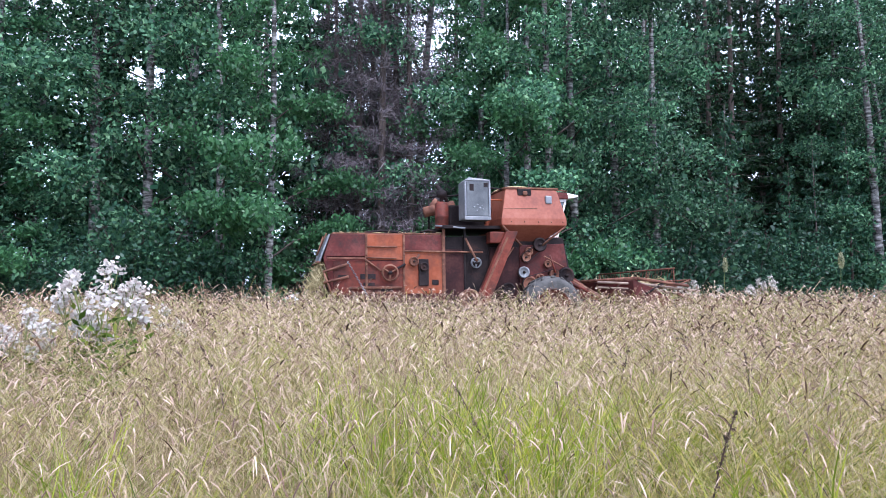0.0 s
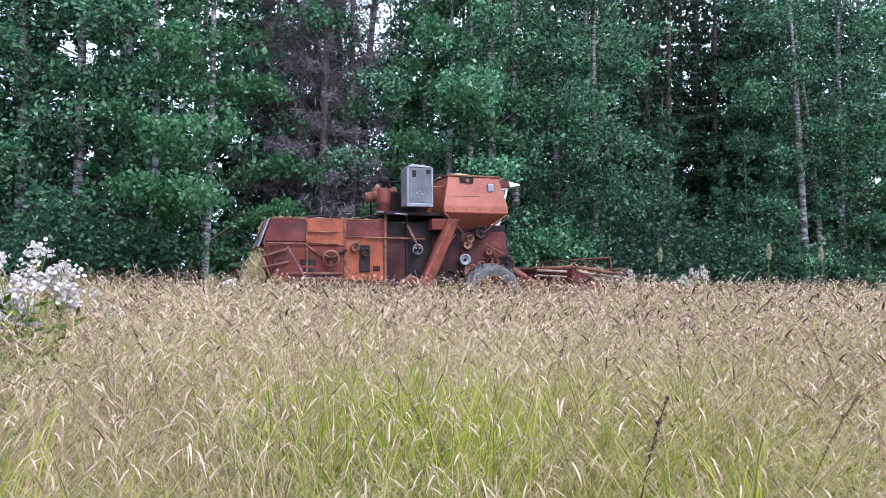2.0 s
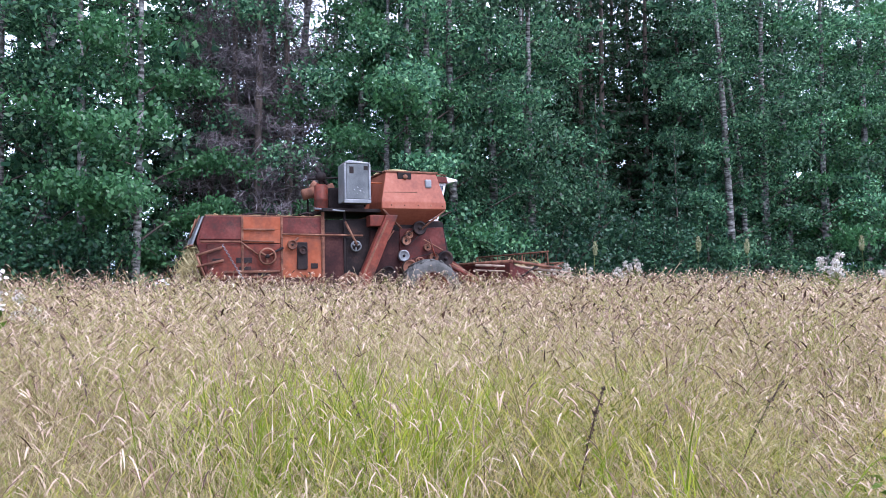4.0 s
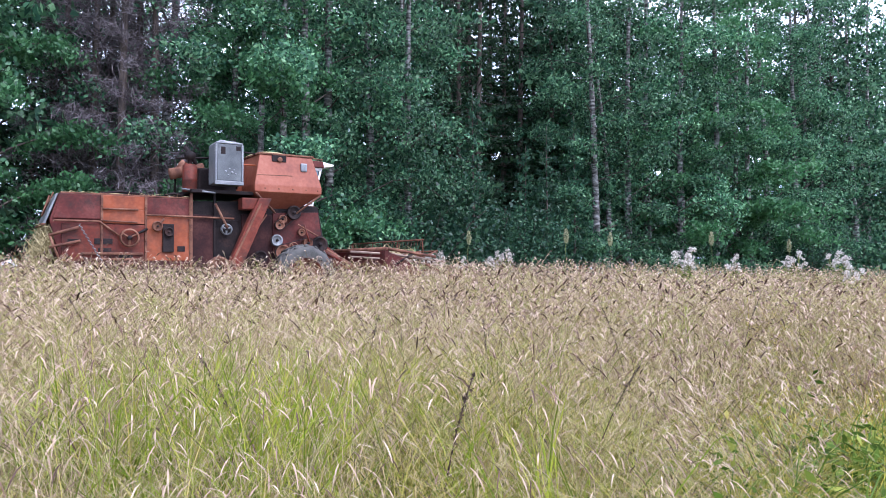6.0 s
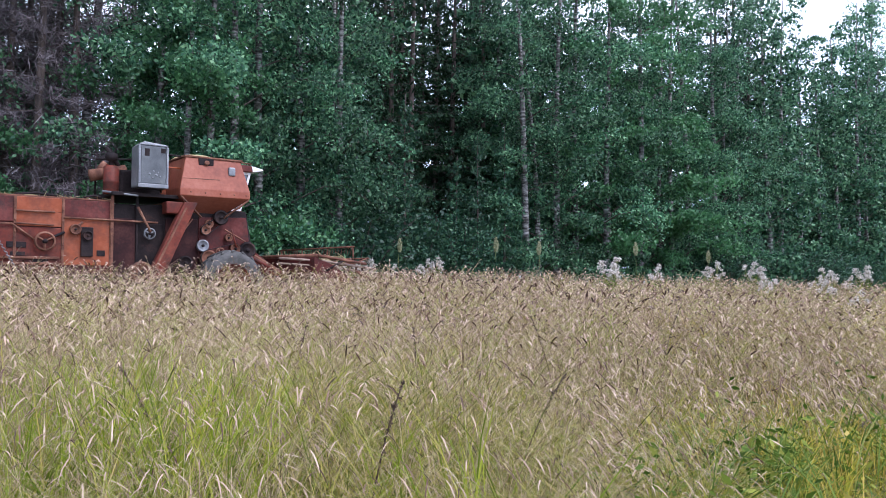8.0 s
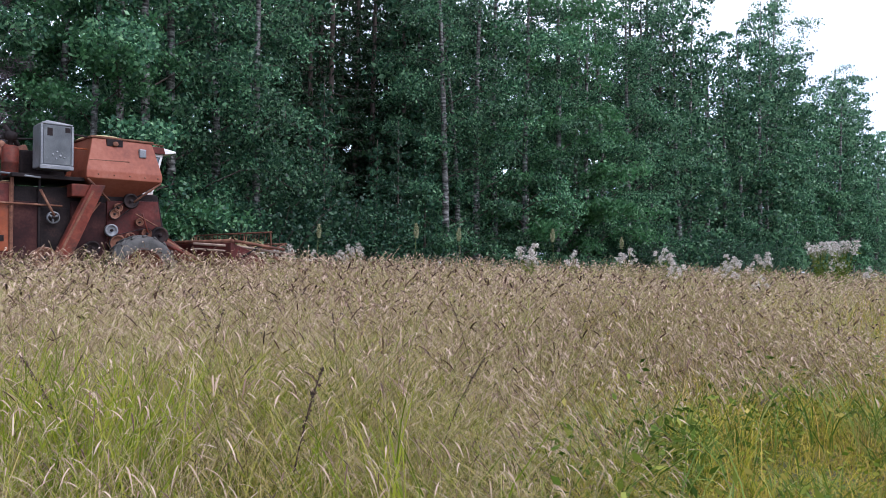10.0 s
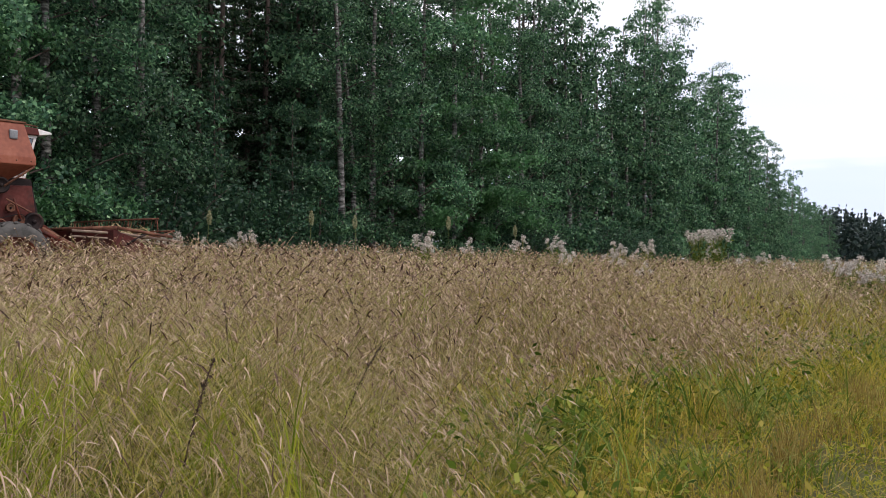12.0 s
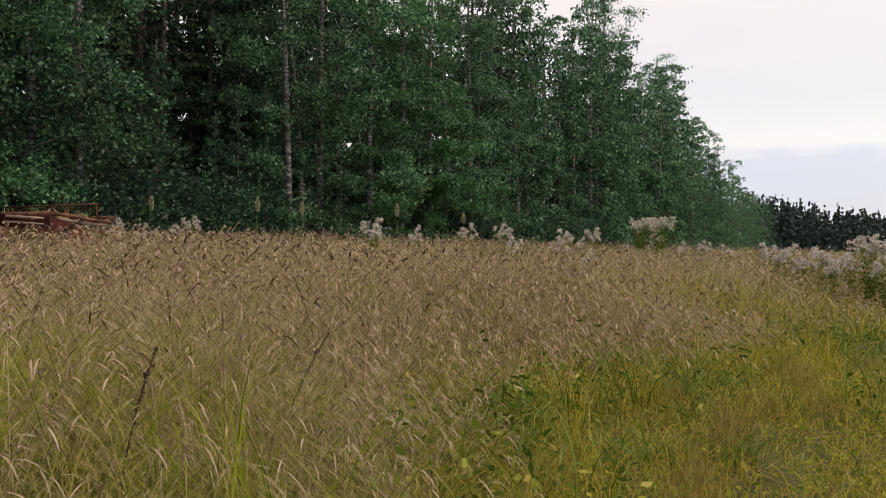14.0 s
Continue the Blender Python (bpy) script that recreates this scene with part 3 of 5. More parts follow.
def rye_band(n, near, reach, k, thick, ear_len):
    x, y = scatter(n, reach, -38, 82, near)
    keep = in_field(x, y) & (RNG.random(n) < np.where(x > 0.6, np.clip(0.06 + (np.hypot(x, y) - 2.6) * 0.27, 0.06, 1.0), np.clip(0.22 + (np.hypot(x, y) - 1.8) * 0.22, 0.22, 1.0)) * np.clip(1.45 - patch_noise(x, y, 0.9, 5.0), 0.5, 1))
    x, y = x[keep], y[keep]
    n = len(x)
    d = np.hypot(x, y)
    h = 1.05 + 0.16 * patch_noise(x, y, 0.5, 1.0) + RNG.normal(size=n) * 0.10
    h *= np.clip(0.42 + (y - rye_edge(x)) * np.where(x > 2, 0.26, 0.5), 0.42, 1.0)
    bend = np.clip(0.30 + np.abs(RNG.normal(size=n)) * 0.55, 0.05, 1.30)
    pts, a = arcs(x, y, h, bend, k)
    wide = np.maximum(thick * 0.75, d * 0.00026)[:, None] * np.linspace(1.1, 0.7, k)[None, :]
    stems = ribbons(pts, wide, facing(x, y))
    # ear: goes on from the tip, curving down
    tip, run = pts[:, -1], pts[:, -1] - pts[:, -2]
    run /= np.linalg.norm(run, axis=1)[:, None]
    ln = ear_len * (0.5 + 0.4 * RNG.random(n))
    sag = 0.1 + RNG.random(n) * 0.9
    u = np.linspace(0, 1, 4)
    e = tip[:, None, :] + run[:, None, :] * (ln[:, None] * u[None, :])[:, :, None]
    e[:, :, 2] -= (ln * sag)[:, None] * u[None, :] ** 2
    we = (np.maximum(thick * 1.6, d * 0.00085))[:, None] * np.array([0.6, 1.0, 0.9, 0.2])[None, :]
    f = facing(x, y)
    ears = ribbons(e, we, f)
    # long dry leaves that hang off the stem
    m = int(n * 0.6)
    pick = RNG.choice(n, m)
    lv = RNG.integers(1, k - 1, m)
    st = pts[pick, lv]
    b = RNG.random(m) * 2 * np.pi
    lw = 0.09 + 0.15 * RNG.random(m)
    u = np.linspace(0, 1, 4)[None, :]
    ll = np.stack([st[:, 0:1] + np.cos(b)[:, None] * lw[:, None] * u, st[:, 1:2] + np.sin(b)[:, None] * lw[:, None] * u, st[:, 2:3] + lw[:, None] * (0.8 * u - 1.9 * u**2)], -1)
    wl_ = np.maximum(thick * 0.95, d[pick] * 0.00045)[:, None] * np.array([0.8, 1.0, 0.7, 0.1])[None, :]
    dry = ribbons(ll, wl_, facing(x[pick], y[pick]))
    return stems, ears, dry


bands = [rye_band(30000, 1.0, 5.0, 7, 0.0012, 0.11), rye_band(44000, 5.0, 11.0, 5, 0.0019, 0.11), rye_band(32000, 11.0, 27.0, 4, 0.0045, 0.11), rye_band(13000, 27.0, 95.0, 4, 0.013, 0.13)]
field = tagged(new("rye_field"), label="standing field of ripe pinkish-tan rye with bowed ears", category="crop", kind="stuff")
part("stems", join(*[b[0] for b in bands], *[b[2] for b in bands]), M_RYE, field, kind="stuff")
part("ears", join(*[b[1] for b in bands]), M_EAR, field, kind="stuff")

# darker, hooked ears that stand out of the crop
x, y = scatter(6500, 13.0, -38, 80, 3.7)
keep = in_field(x, y) & (RNG.random(len(x)) < 0.25 + patch_noise(x, y, 0.7, 8.0)) & (y - rye_edge(x) > 0.8)
x, y = x[keep], y[keep]
n = len(x)
pts, _ = arcs(x, y, (1.08 + 0.16 * RNG.random(n)) * np.clip(0.5 + (y - rye_edge(x)) * 0.25, 0.5, 1.0), 0.25 + 0.45 * RNG.random(n), 6)
run = pts[:, -1] - pts[:, -2]
run /= np.linalg.norm(run, axis=1)[:, None]
u = np.linspace(0, 1, 5)
ln = 0.08 + 0.05 * RNG.random(n)
e = pts[:, -1][:, None, :] + run[:, None, :] * (ln[:, None] * u[None, :])[:, :, None]
e[:, :, 2] -= (ln * (0.1 + RNG.random(n) * 0.8))[:, None] * u[None, :] ** 2
side = facing(x, y)
part("dark_ears", ribbons(e, np.maximum(0.0046, np.hypot(x, y) * 0.0011)[:, None] * np.array([0.6, 1.0, 1.0, 0.8, 0.2])[None, :], side), M_DARKEAR, field, kind="stuff")
part("dark_ear_stems", ribbons(pts, np.full((n, 6), 0.0013), side), M_RYE, field, kind="stuff")

# green grass and weeds between the stalks, thickest in the foreground and in patches


def blades(n, near, reach, hmin, hmax, thick, where, az0=-38, az1=84, bend0=0.25, bend1=0.6, k=5, clump=0.9):
    x, y = scatter(n, reach, az0, az1, near)
    keep = where(x, y)
    x, y = x[keep], y[keep]
    h = (hmin + (hmax - hmin) * RNG.random(len(x))) * np.clip(0.45 + patch_noise(x, y, clump, 1.7), 0.4, 1.25)
    if hmin > 0.4:
        h *= np.clip(0.42 + (y - rye_edge(x)) * np.where(x > 1.2, 0.3, 0.6), 0.42, 1.0)
    pts, _ = arcs(x, y, h, bend0 + np.abs(RNG.normal(size=len(x))) * bend1, k)
    d = np.hypot(x, y)
    w = np.maximum(thick, d * 0.0006)[:, None] * np.linspace(1.0, 0.12, k)[None, :] ** 0.7
    return ribbons(pts, w, facing(x, y))


green = join(
    blades(26000, 1.0, 4.7, 0.74, 1.1, 0.0040, lambda x, y: in_field(x, y) & (RNG.random(len(x)) < 3.2 * (patch_noise(x, y, 1.7, 0.9) - 0.40) + np.where(x > 0.5, 0.2, 0.0)), bend0=0.35, bend1=0.55),
    blades(22000, 1.0, 4.8, 0.6, 1.12, 0.0042, lambda x, y: in_field(x, y) & (RNG.random(len(x)) < np.where(x > 0.5, 0.34, 0.16) + 0.75 * patch_noise(x, y, 1.3, 0.3) ** 1.5), bend0=0.45, bend1=0.7),
    blades(26000, 4.2, 12.0, 0.6, 1.02, 0.0055, lambda x, y: in_field(x, y) & (RNG.random(len(x)) < 0.12 + 0.8 * patch_noise(x, y, 0.8, 0.3) ** 1.5), bend0=0.4),
    blades(9000, 12.0, 30.0, 0.7, 1.0, 0.009, lambda x, y: in_field(x, y) & (RNG.random(len(x)) < patch_noise(x, y, 0.5, 2.0) ** 2)),
)
lush = []
for az, d, n in ((-7.0, 3.7, 150), (-3.0, 3.4, 170), (1.0, 3.9, 170), (4.5, 3.3, 190), (8.0, 3.6, 150), (-27.0, 3.2, 90), (14.0, 4.4, 70), (-16.0, 4.9, 80), (21.0, 3.4, 26), (27.0, 3.1, 30), (-12.0, 6.2, 60), (11.0, 6.8, 60), (24.0, 9.0, 60), (35.0, 8.0, 60)):
    x = d * math.sin(radians(az)) + RNG.normal(size=n) * 0.13
    y = d * math.cos(radians(az)) + RNG.normal(size=n) * 0.20
    pts, _ = arcs(x, y, 0.80 + 0.32 * RNG.random(n), 0.12 + 0.45 * RNG.random(n), 5)
    lush.append(ribbons(pts, np.full((n, 5), 0.0046) * np.array([0.9, 1.0, 0.9, 0.6, 0.1]), facing(x, y)))
tagged(part("lush_grass", join(*lush), M_LUSH, kind="stuff"), label="fresh bright green grass clumps in the thin crop", category="grass")
tagged(part("green_grass", green, M_BLADE, kind="stuff"), label="yellow-green grass growing up through the rye", category="grass")


def on_verge(x, y):
    off = y - rye_edge(x)
    worn = np.exp(-((off + 2.15) / 0.30) ** 2) + 0.8 * np.exp(-((off + 3.75) / 0.32) ** 2)
    return (off <= 0.25) & (y > -2.5) & (RNG.random(len(x)) > 0.62 * worn * np.clip(patch_noise(x, y, 1.1, 3.0) * 1.6, 0, 1))


def by_edge(x, y):
    off = y - rye_edge(x)
    return (off > -1.3 + 1.1 * patch_noise(x, y, 1.7, 2.0)) & (off < 1.6) & (x > 1.5)


verge = join(
    blades(22000, 2.0, 12.0, 0.28, 0.62, 0.0036, by_edge, 15, 92, bend0=0.3, bend1=0.55, clump=2.2),
    blades(16000, 3.5, 17.0, 0.5, 0.98, 0.0045, lambda x, y: in_field(x, y) & (y - rye_edge(x) < 4.5) & (x > 2.5) & (RNG.random(len(x)) < patch_noise(x, y, 1.2, 7.0)), 20, 80, bend0=0.25, bend1=0.5, clump=1.4),
    blades(9000, 12.0, 40.0, 0.35, 0.75, 0.008, by_edge, 45, 92, bend0=0.3, bend1=0.5, clump=1.5),
    blades(46000, 1.5, 10.0, 0.07, 0.32, 0.0036, on_verge, -10, 98, bend0=0.6, bend1=0.7, clump=4.0),
    blades(13000, 10.0, 40.0, 0.10, 0.42, 0.006, on_verge, 40, 98, clump=2.5),
)
tagged(part("verge_grass", verge, M_VERGE, kind="stuff"), label="short mown yellow-green grass on the verge", category="grass")
# clover and plantain in the verge, and mown stalks lying flat
vx, vy = scatter(60000, 12, 10, 92, 1.8)
keep = (vy < rye_edge(vx) + 0.2) & (RNG.random(len(vx)) < 1.3 * patch_noise(vx, vy, 2.2, 6.0) ** 1.5)
vx, vy = vx[keep], vy[keep]
at = np.stack([vx, vy, lay(vx, vy) + 0.03 + np.abs(RNG.normal(size=len(vx))) * 0.07], 1)
tagged(part("clover", leaves(at, 0.025 + 0.04 * RNG.random(len(at)), 0.6, 0.5, 0.0), M_CLOVER, kind="stuff"), label="low clover leaves among the mown grass", category="weeds")
vx, vy = scatter(10000, 12, 10, 92, 2.0)
keep = vy < rye_edge(vx)
vx, vy = vx[keep], vy[keep]
at = np.stack([vx, vy, lay(vx, vy) + 0.05 + 0.12 * RNG.random(len(vx))], 1)
tagged(part("mown_stalks", leaves(at, 0.12 + 0.3 * RNG.random(len(at)), 0.018, 0.8, 0.0), M_STUBBLE, kind="stuff"), label="dry mown stalks lying on the verge", category="straw")
# upright straw tufts on the verge
tuft = []
for i in range(64):
    cx = 1.6 + 10.5 * RNG.random()
    cy = float(rye_edge(cx)) - (1.72 if i % 3 else 0.2 + 1.1 * RNG.random()) + RNG.normal() * 0.16
    if math.hypot(cx, cy) > 2.6:
        m = 46
        x, y = cx + RNG.normal(size=m) * 0.09, cy + RNG.normal(size=m) * 0.06
        h = (0.16 + 0.24 * RNG.random()) * (0.55 + 0.7 * RNG.random(m))
        pts, _ = arcs(x, y, h, 0.10 + 0.35 * RNG.random(m), 4)
        tuft.append(ribbons(pts, np.full((m, 4), 0.0022) * np.array([1, 1, 0.8, 0.2]), facing(x, y)))
tagged(part("straw_tufts", join(*tuft), M_STUBBLE, kind="stuff"), label="upright tufts of yellow stubble on the verge", category="grass")

# low broad-leaved weeds along the rye's edge
wx, wy = scatter(9000, 13, 15, 84, 2.0)
off = wy - rye_edge(wx)
keep = (np.abs(off + 0.05) < 0.55) & (RNG.random(len(wx)) < patch_noise(wx, wy, 1.4, 4.0) + 0.15)
wx, wy = wx[keep], wy[keep]
at = np.stack([np.repeat(wx, 4), np.repeat(wy, 4), np.repeat(lay(wx, wy), 4)], 1) + np.abs(RNG.normal(size=(len(wx) * 4, 3))) * np.array([0.06, 0.06, 0.22])
tagged(part("weeds", leaves(at, 0.045 + 0.05 * RNG.random(len(at)), 0.42, 0.3, 0.0), M_WEED, kind="stuff"), label="low broad-leaved green weeds by the rye", category="weeds")

# thickets of leafy weeds, thistle and long coarse grass where the crop ends
thick_leaf, thick_blade = [], []
for az, d, wide, n in ((45.5, 5.3, 0.30, 18), (48.0, 5.7, 0.32, 16), (42.0, 4.5, 0.28, 10), (36.5, 3.9, 0.25, 8), (55.0, 6.8, 0.35, 8), (61.0, 7.6, 0.35, 8), (67.5, 11.0, 0.8, 26), (70.5, 12.5, 0.8, 26), (-21.0, 3.6, 0.20, 7), (73.0, 8.2, 0.4, 10), (52.0, 4.3, 0.3, 6)):
    cx, cy = d * math.sin(radians(az)), d * math.cos(radians(az))
    for j in range(n):
        x0, y0, hh = cx + RNG.normal() * wide, cy + RNG.normal() * wide * 0.7, 0.22 + 0.36 * RNG.random()
        m = 13
        f = 0.15 + 0.85 * RNG.random(m)
        b_ = RNG.random(m) * 6.3
        r = 0.05 + 0.07 * (1 - f)
        at = np.stack([x0 + np.cos(b_) * r, y0 + np.sin(b_) * r, float(lay(x0, y0)) + hh * f], 1)
        thick_leaf.append(leaves(at, 0.05 + 0.07 * RNG.random(m), 0.36, 0.35, 0.1))
    m = n * 5
    x, y = cx + RNG.normal(size=m) * wide * 1.1, cy + RNG.normal(size=m) * wide * 0.8
    pts, _ = arcs(x, y, 0.35 + 0.45 * RNG.random(m), 0.35 + 0.6 * RNG.random(m), 5)
    thick_blade.append(ribbons(pts, np.full((m, 5), 0.0055) * np.array([0.8, 1.0, 0.9, 0.6, 0.1]), facing(x, y)))
tagged(part("weed_thicket", join(*thick_leaf), M_WEED, kind="stuff"), label="dark green leafy weeds crowding the crop's edge", category="weeds")
for i in range(70):
    cx = 1.4 + 9.0 * RNG.random()
    cy = float(rye_edge(cx)) + 0.5 - 2.6 * RNG.random()
    m = 16
    x, y = cx + RNG.normal(size=m) * 0.06, cy + RNG.normal(size=m) * 0.06
    pts, _ = arcs(x, y, (0.22 + 0.25 * RNG.random()) * (0.7 + 0.5 * RNG.random(m)), 0.5 + 0.6 * RNG.random(m), 5)
    thick_blade.append(ribbons(pts, np.full((m, 5), 0.0050) * np.array([0.8, 1.0, 0.9, 0.6, 0.1]), facing(x, y)))
at = []
for az, d in [(31.6, 4.3), (37.6, 4.2)] + [(20 + 45 * RNG.random(), 3.2 + 3.5 * RNG.random()) for i in range(26)]:
    x0, y0 = d * math.sin(radians(az)), d * math.cos(radians(az))
    at.append((x0, y0, float(lay(x0, y0)) + 0.38 + 0.12 * RNG.random()))
tagged(part("yellow_leaves", leaves(np.array(at), 0.06 + 0.04 * RNG.random(len(at)), 0.5, 0.2, 0.1), M_YELLOW, kind="stuff"), label="broad yellowing weed leaves among the grass", category="weeds")
tagged(part("coarse_grass", join(*thick_blade), M_COARSE, kind="stuff"), label="long broad blades of coarse green grass", category="grass")

# ------------------------------------------------------------------ tall white-flowering plants


def flower_plant(seed, height, heads, spread, name_label):
    rng = np.random.default_rng(seed)
    top = tagged(new("flowering_plant"), label=name_label, category="wildflower", group="tall white wildflowers")
    stems, lv = [], []
    for i in range(heads):
        a, out = i * 2.4 + rng.random(), spread * (0.25 + 0.75 * rng.random())
        hh = height * (0.78 + 0.22 * rng.random())
        u = np.linspace(0, 1, 6)
        line = np.stack([np.cos(a) * out * u**1.6, np.sin(a) * out * u**1.6, hh * u], 1)
        stems.append(tube(line, 0.008 * (1 - 0.6 * u), 5, cap=False))
        n = 52
        f = 0.15 + 0.72 * rng.random(n)
        p = np.stack([np.interp(f, u, line[:, c]) for c in range(3)], 1)
        lv.append(leaves(p + rng.normal(size=(n, 3)) * 0.07, 0.07 + 0.08 * rng.random(n), 0.32, 0.3, 0.25))
        # a domed head of small florets in several tufts
        tufts = []
        for j in range(6):
            b, r = j * 1.05 + rng.random(), 0.065 * (0 if j == 0 else 1) * (0.6 + 0.6 * rng.random())
            c = line[-1] + np.array([np.cos(b) * r, np.sin(b) * r, 0.20 * rng.random() - 0.12])
            q = rng.normal(size=(18, 3)) * np.array([0.034, 0.034, 0.022]) + c
            tufts.append(leaves(q, 0.034 + 0.020 * rng.random(18), 0.9, 0.3, 0.0))
            st = np.stack([line[-2], (line[-2] + c) / 2 + [0, 0, 0.01], c])
            stems.append(tube(st, 0.003, 4, cap=False))
        part("flower_head", join(*tufts), M_FLOWER, top, kind="stuff")
    part("stalkwork", join(*stems), M_STEM, top, smooth=True, kind="stuff")
    part("foliage", join(*lv), M_WEED, top, kind="stuff")
    return top


FL = "tall weed with clustered white and pale pink flower heads"
fl_models = [flower_plant(21, 1.75, 9, 0.34, FL), flower_plant(22, 1.55, 6, 0.26, FL), flower_plant(23, 1.85, 12, 0.42, "broad clump of tall weeds with pinkish-white flower heads")]
fl_used = set()


def plant_flower(kind, x, y, size=1.0):
    m = pose(x, y, float(lay(x, y)) - 0.02, 0, 0, RNG.random() * 360) @ Matrix.Scale(size, 4)
    if kind in fl_used:
        return copy_thing(fl_models[kind], m)
    fl_used.add(kind)
    fl_models[kind].matrix_basis = m
    return fl_models[kind]


def at_bearing(az, d):
    return d * math.sin(radians(az)), d * math.cos(radians(az))


# near clump, the row by the wood, the row that runs off along the field, and the thicket by the verge
for kind, az, d, size in (
    (0, -24.2, 6.0, 0.86), (1, -26.0, 6.3, 0.88), (0, -29.4, 6.6, 0.78), (1, -31.2, 7.0, 0.86), (0, -32.6, 6.2, 0.76), (1, -19.6, 8.4, 0.74),
    (0, 36.6, 17.0, 0.98), (1, 39.9, 22.0, 1.02), (0, 43.9, 24.0, 1.0), (0, 46.5, 23.0, 1.02), (0, 51.2, 25.0, 1.0), (1, 50.4, 26.0, 0.95), (0, 53.3, 28.0, 1.05), (1, 52.3, 27.0, 0.95),
    (2, 56.9, 28.5, 1.1), (2, 58.2, 30.0, 1.06), (0, 57.8, 33.0, 1.0), (1, 59.7, 31.0, 0.95), (0, 61.2, 30.0, 0.9), (1, 62.8, 28.0, 0.95), (0, 47.4, 20.0, 0.8), (1, 53.0, 19.0, 0.8), (1, 51.2, 21.0, 0.85),
    (0, 65.4, 24.0, 0.95), (0, 66.8, 20.0, 0.95), (1, 67.8, 18.5, 1.02), (0, 68.8, 19.0, 0.94), (1, 69.6, 17.5, 1.0), (0, 70.6, 18.5, 0.95), (2, 71.6, 17.5, 0.88), (0, 72.6, 17.0, 0.92), (1, 66.2, 21.5, 1.0), (1, 73.6, 17.0, 0.95),
):
    plant_flower(kind, *at_bearing(az, d), size)
for az in np.linspace(-6.5, 23.5, 19):
    plant_flower(int(RNG.integers(2)), *plan(bearing(az + RNG.normal() * 0.5, 20.4), 20.1 + 0.6 * RNG.random()), 0.92 + 0.16 * RNG.random())


# ------------------------------------------------------------------ dark seeded dock stalks and pale plumes in the rye


def dock_plant(seed, height):
    rng = np.random.default_rng(seed)
    top = tagged(new("dock_plant"), label="dry dark brown dock stalk with seed clusters", category="weed", group="dock stalks in the rye")
    u = np.linspace(0, 1, 8)
    a = rng.random() * 6.3
    line = np.stack([np.cos(a) * 0.34 * u**1.5, np.sin(a) * 0.34 * u**1.5, height * (u - 0.1 * u**3)], 1)
    part("stem", tube(line, 0.005 * (1 - 0.7 * u) + 0.001, 6), M_DOCK, top, smooth=True)
    n = 150
    f = 0.62 + 0.38 * rng.random(n)
    p = np.stack([np.interp(f, u, line[:, k]) for k in range(3)], 1) + rng.normal(size=(n, 3)) * 0.005
    part("seed_head", leaves(p, 0.008 + 0.008 * rng.random(n), 0.8), M_DOCK, top, kind="stuff")
    return top


def grass_plume(seed, height):
    rng = np.random.default_rng(seed)
    top = tagged(new("grass_plume"), label="tall pale grass plume standing above the rye", category="grass", group="tall grass plumes")
    u = np.linspace(0, 1, 7)
    line = np.stack([0.05 * u**2, 0.03 * u**2, height * u], 1)
    part("stem", tube(line, 0.004, 5), M_STEM, top, smooth=True)
    n = 260
    f = rng.random(n)
    r = 0.055 * np.sin(np.pi * (0.12 + 0.88 * f)) ** 0.8
    b_ = rng.random(n) * 6.3
    p = np.stack([0.05 + np.cos(b_) * r, 0.03 + np.sin(b_) * r, height - 0.05 + 0.36 * (f - 0.5)], 1)
    part("plume", leaves(p, 0.05 + 0.04 * rng.random(n), 0.25, 0.0, -0.8), M_PLUME, top, kind="stuff")
    return top


M_DOCK = surface("dry_dock", [(0.3, (0.035, 0.02, 0.014)), (0.7, (0.10, 0.06, 0.04))], 20, 80, 0.8, bump=0.2)
M_PLUME = foliage("pale_plume", [(0.0, (0.22, 0.24, 0.12)), (1.0, (0.42, 0.40, 0.26))], 0.3)
dock, plume = dock_plant(31, 1.12), grass_plume(33, 1.75)
for i, (az, d, size) in enumerate(((18.2, 3.4, 1.0), (29.0, 4.2, 0.95), (12.0, 4.6, 1.0), (-4.0, 5.2, 1.02), (22.5, 5.0, 1.0), (6.0, 3.6, 0.96), (33.0, 6.4, 1.02), (-14.0, 4.4, 1.0), (40.0, 8.0, 1.0), (25.0, 7.4, 1.02), (1.0, 7.0, 1.04), (46.0, 11.0, 1.0), (51.0, 12.5, 1.0), (15.0, 6.0, 1.04))):
    x, y = at_bearing(az, d)
    m = pose(x, y, float(lay(x, y)) - 0.01, 0, 0, az * 37) @ Matrix.Scale(size, 4)
    if i:
        copy_thing(dock, m)
    else:
        dock.matrix_basis = m
for i, (az, d, size) in enumerate(((31.4, 22.0, 1.08), (27.9, 21.0, 1.02), (20.5, 21.5, 1.0), (3.4, 20.0, 0.98), (38.5, 24.0, 1.05), (43.6, 26.0, 1.0))):
    x, y = at_bearing(az, d)
    m = pose(x, y, float(lay(x, y)) - 0.01, 0, 0, az * 51) @ Matrix.Scale(size, 4)
    if i:
        copy_thing(plume, m)
    else:
        plume.matrix_basis = m

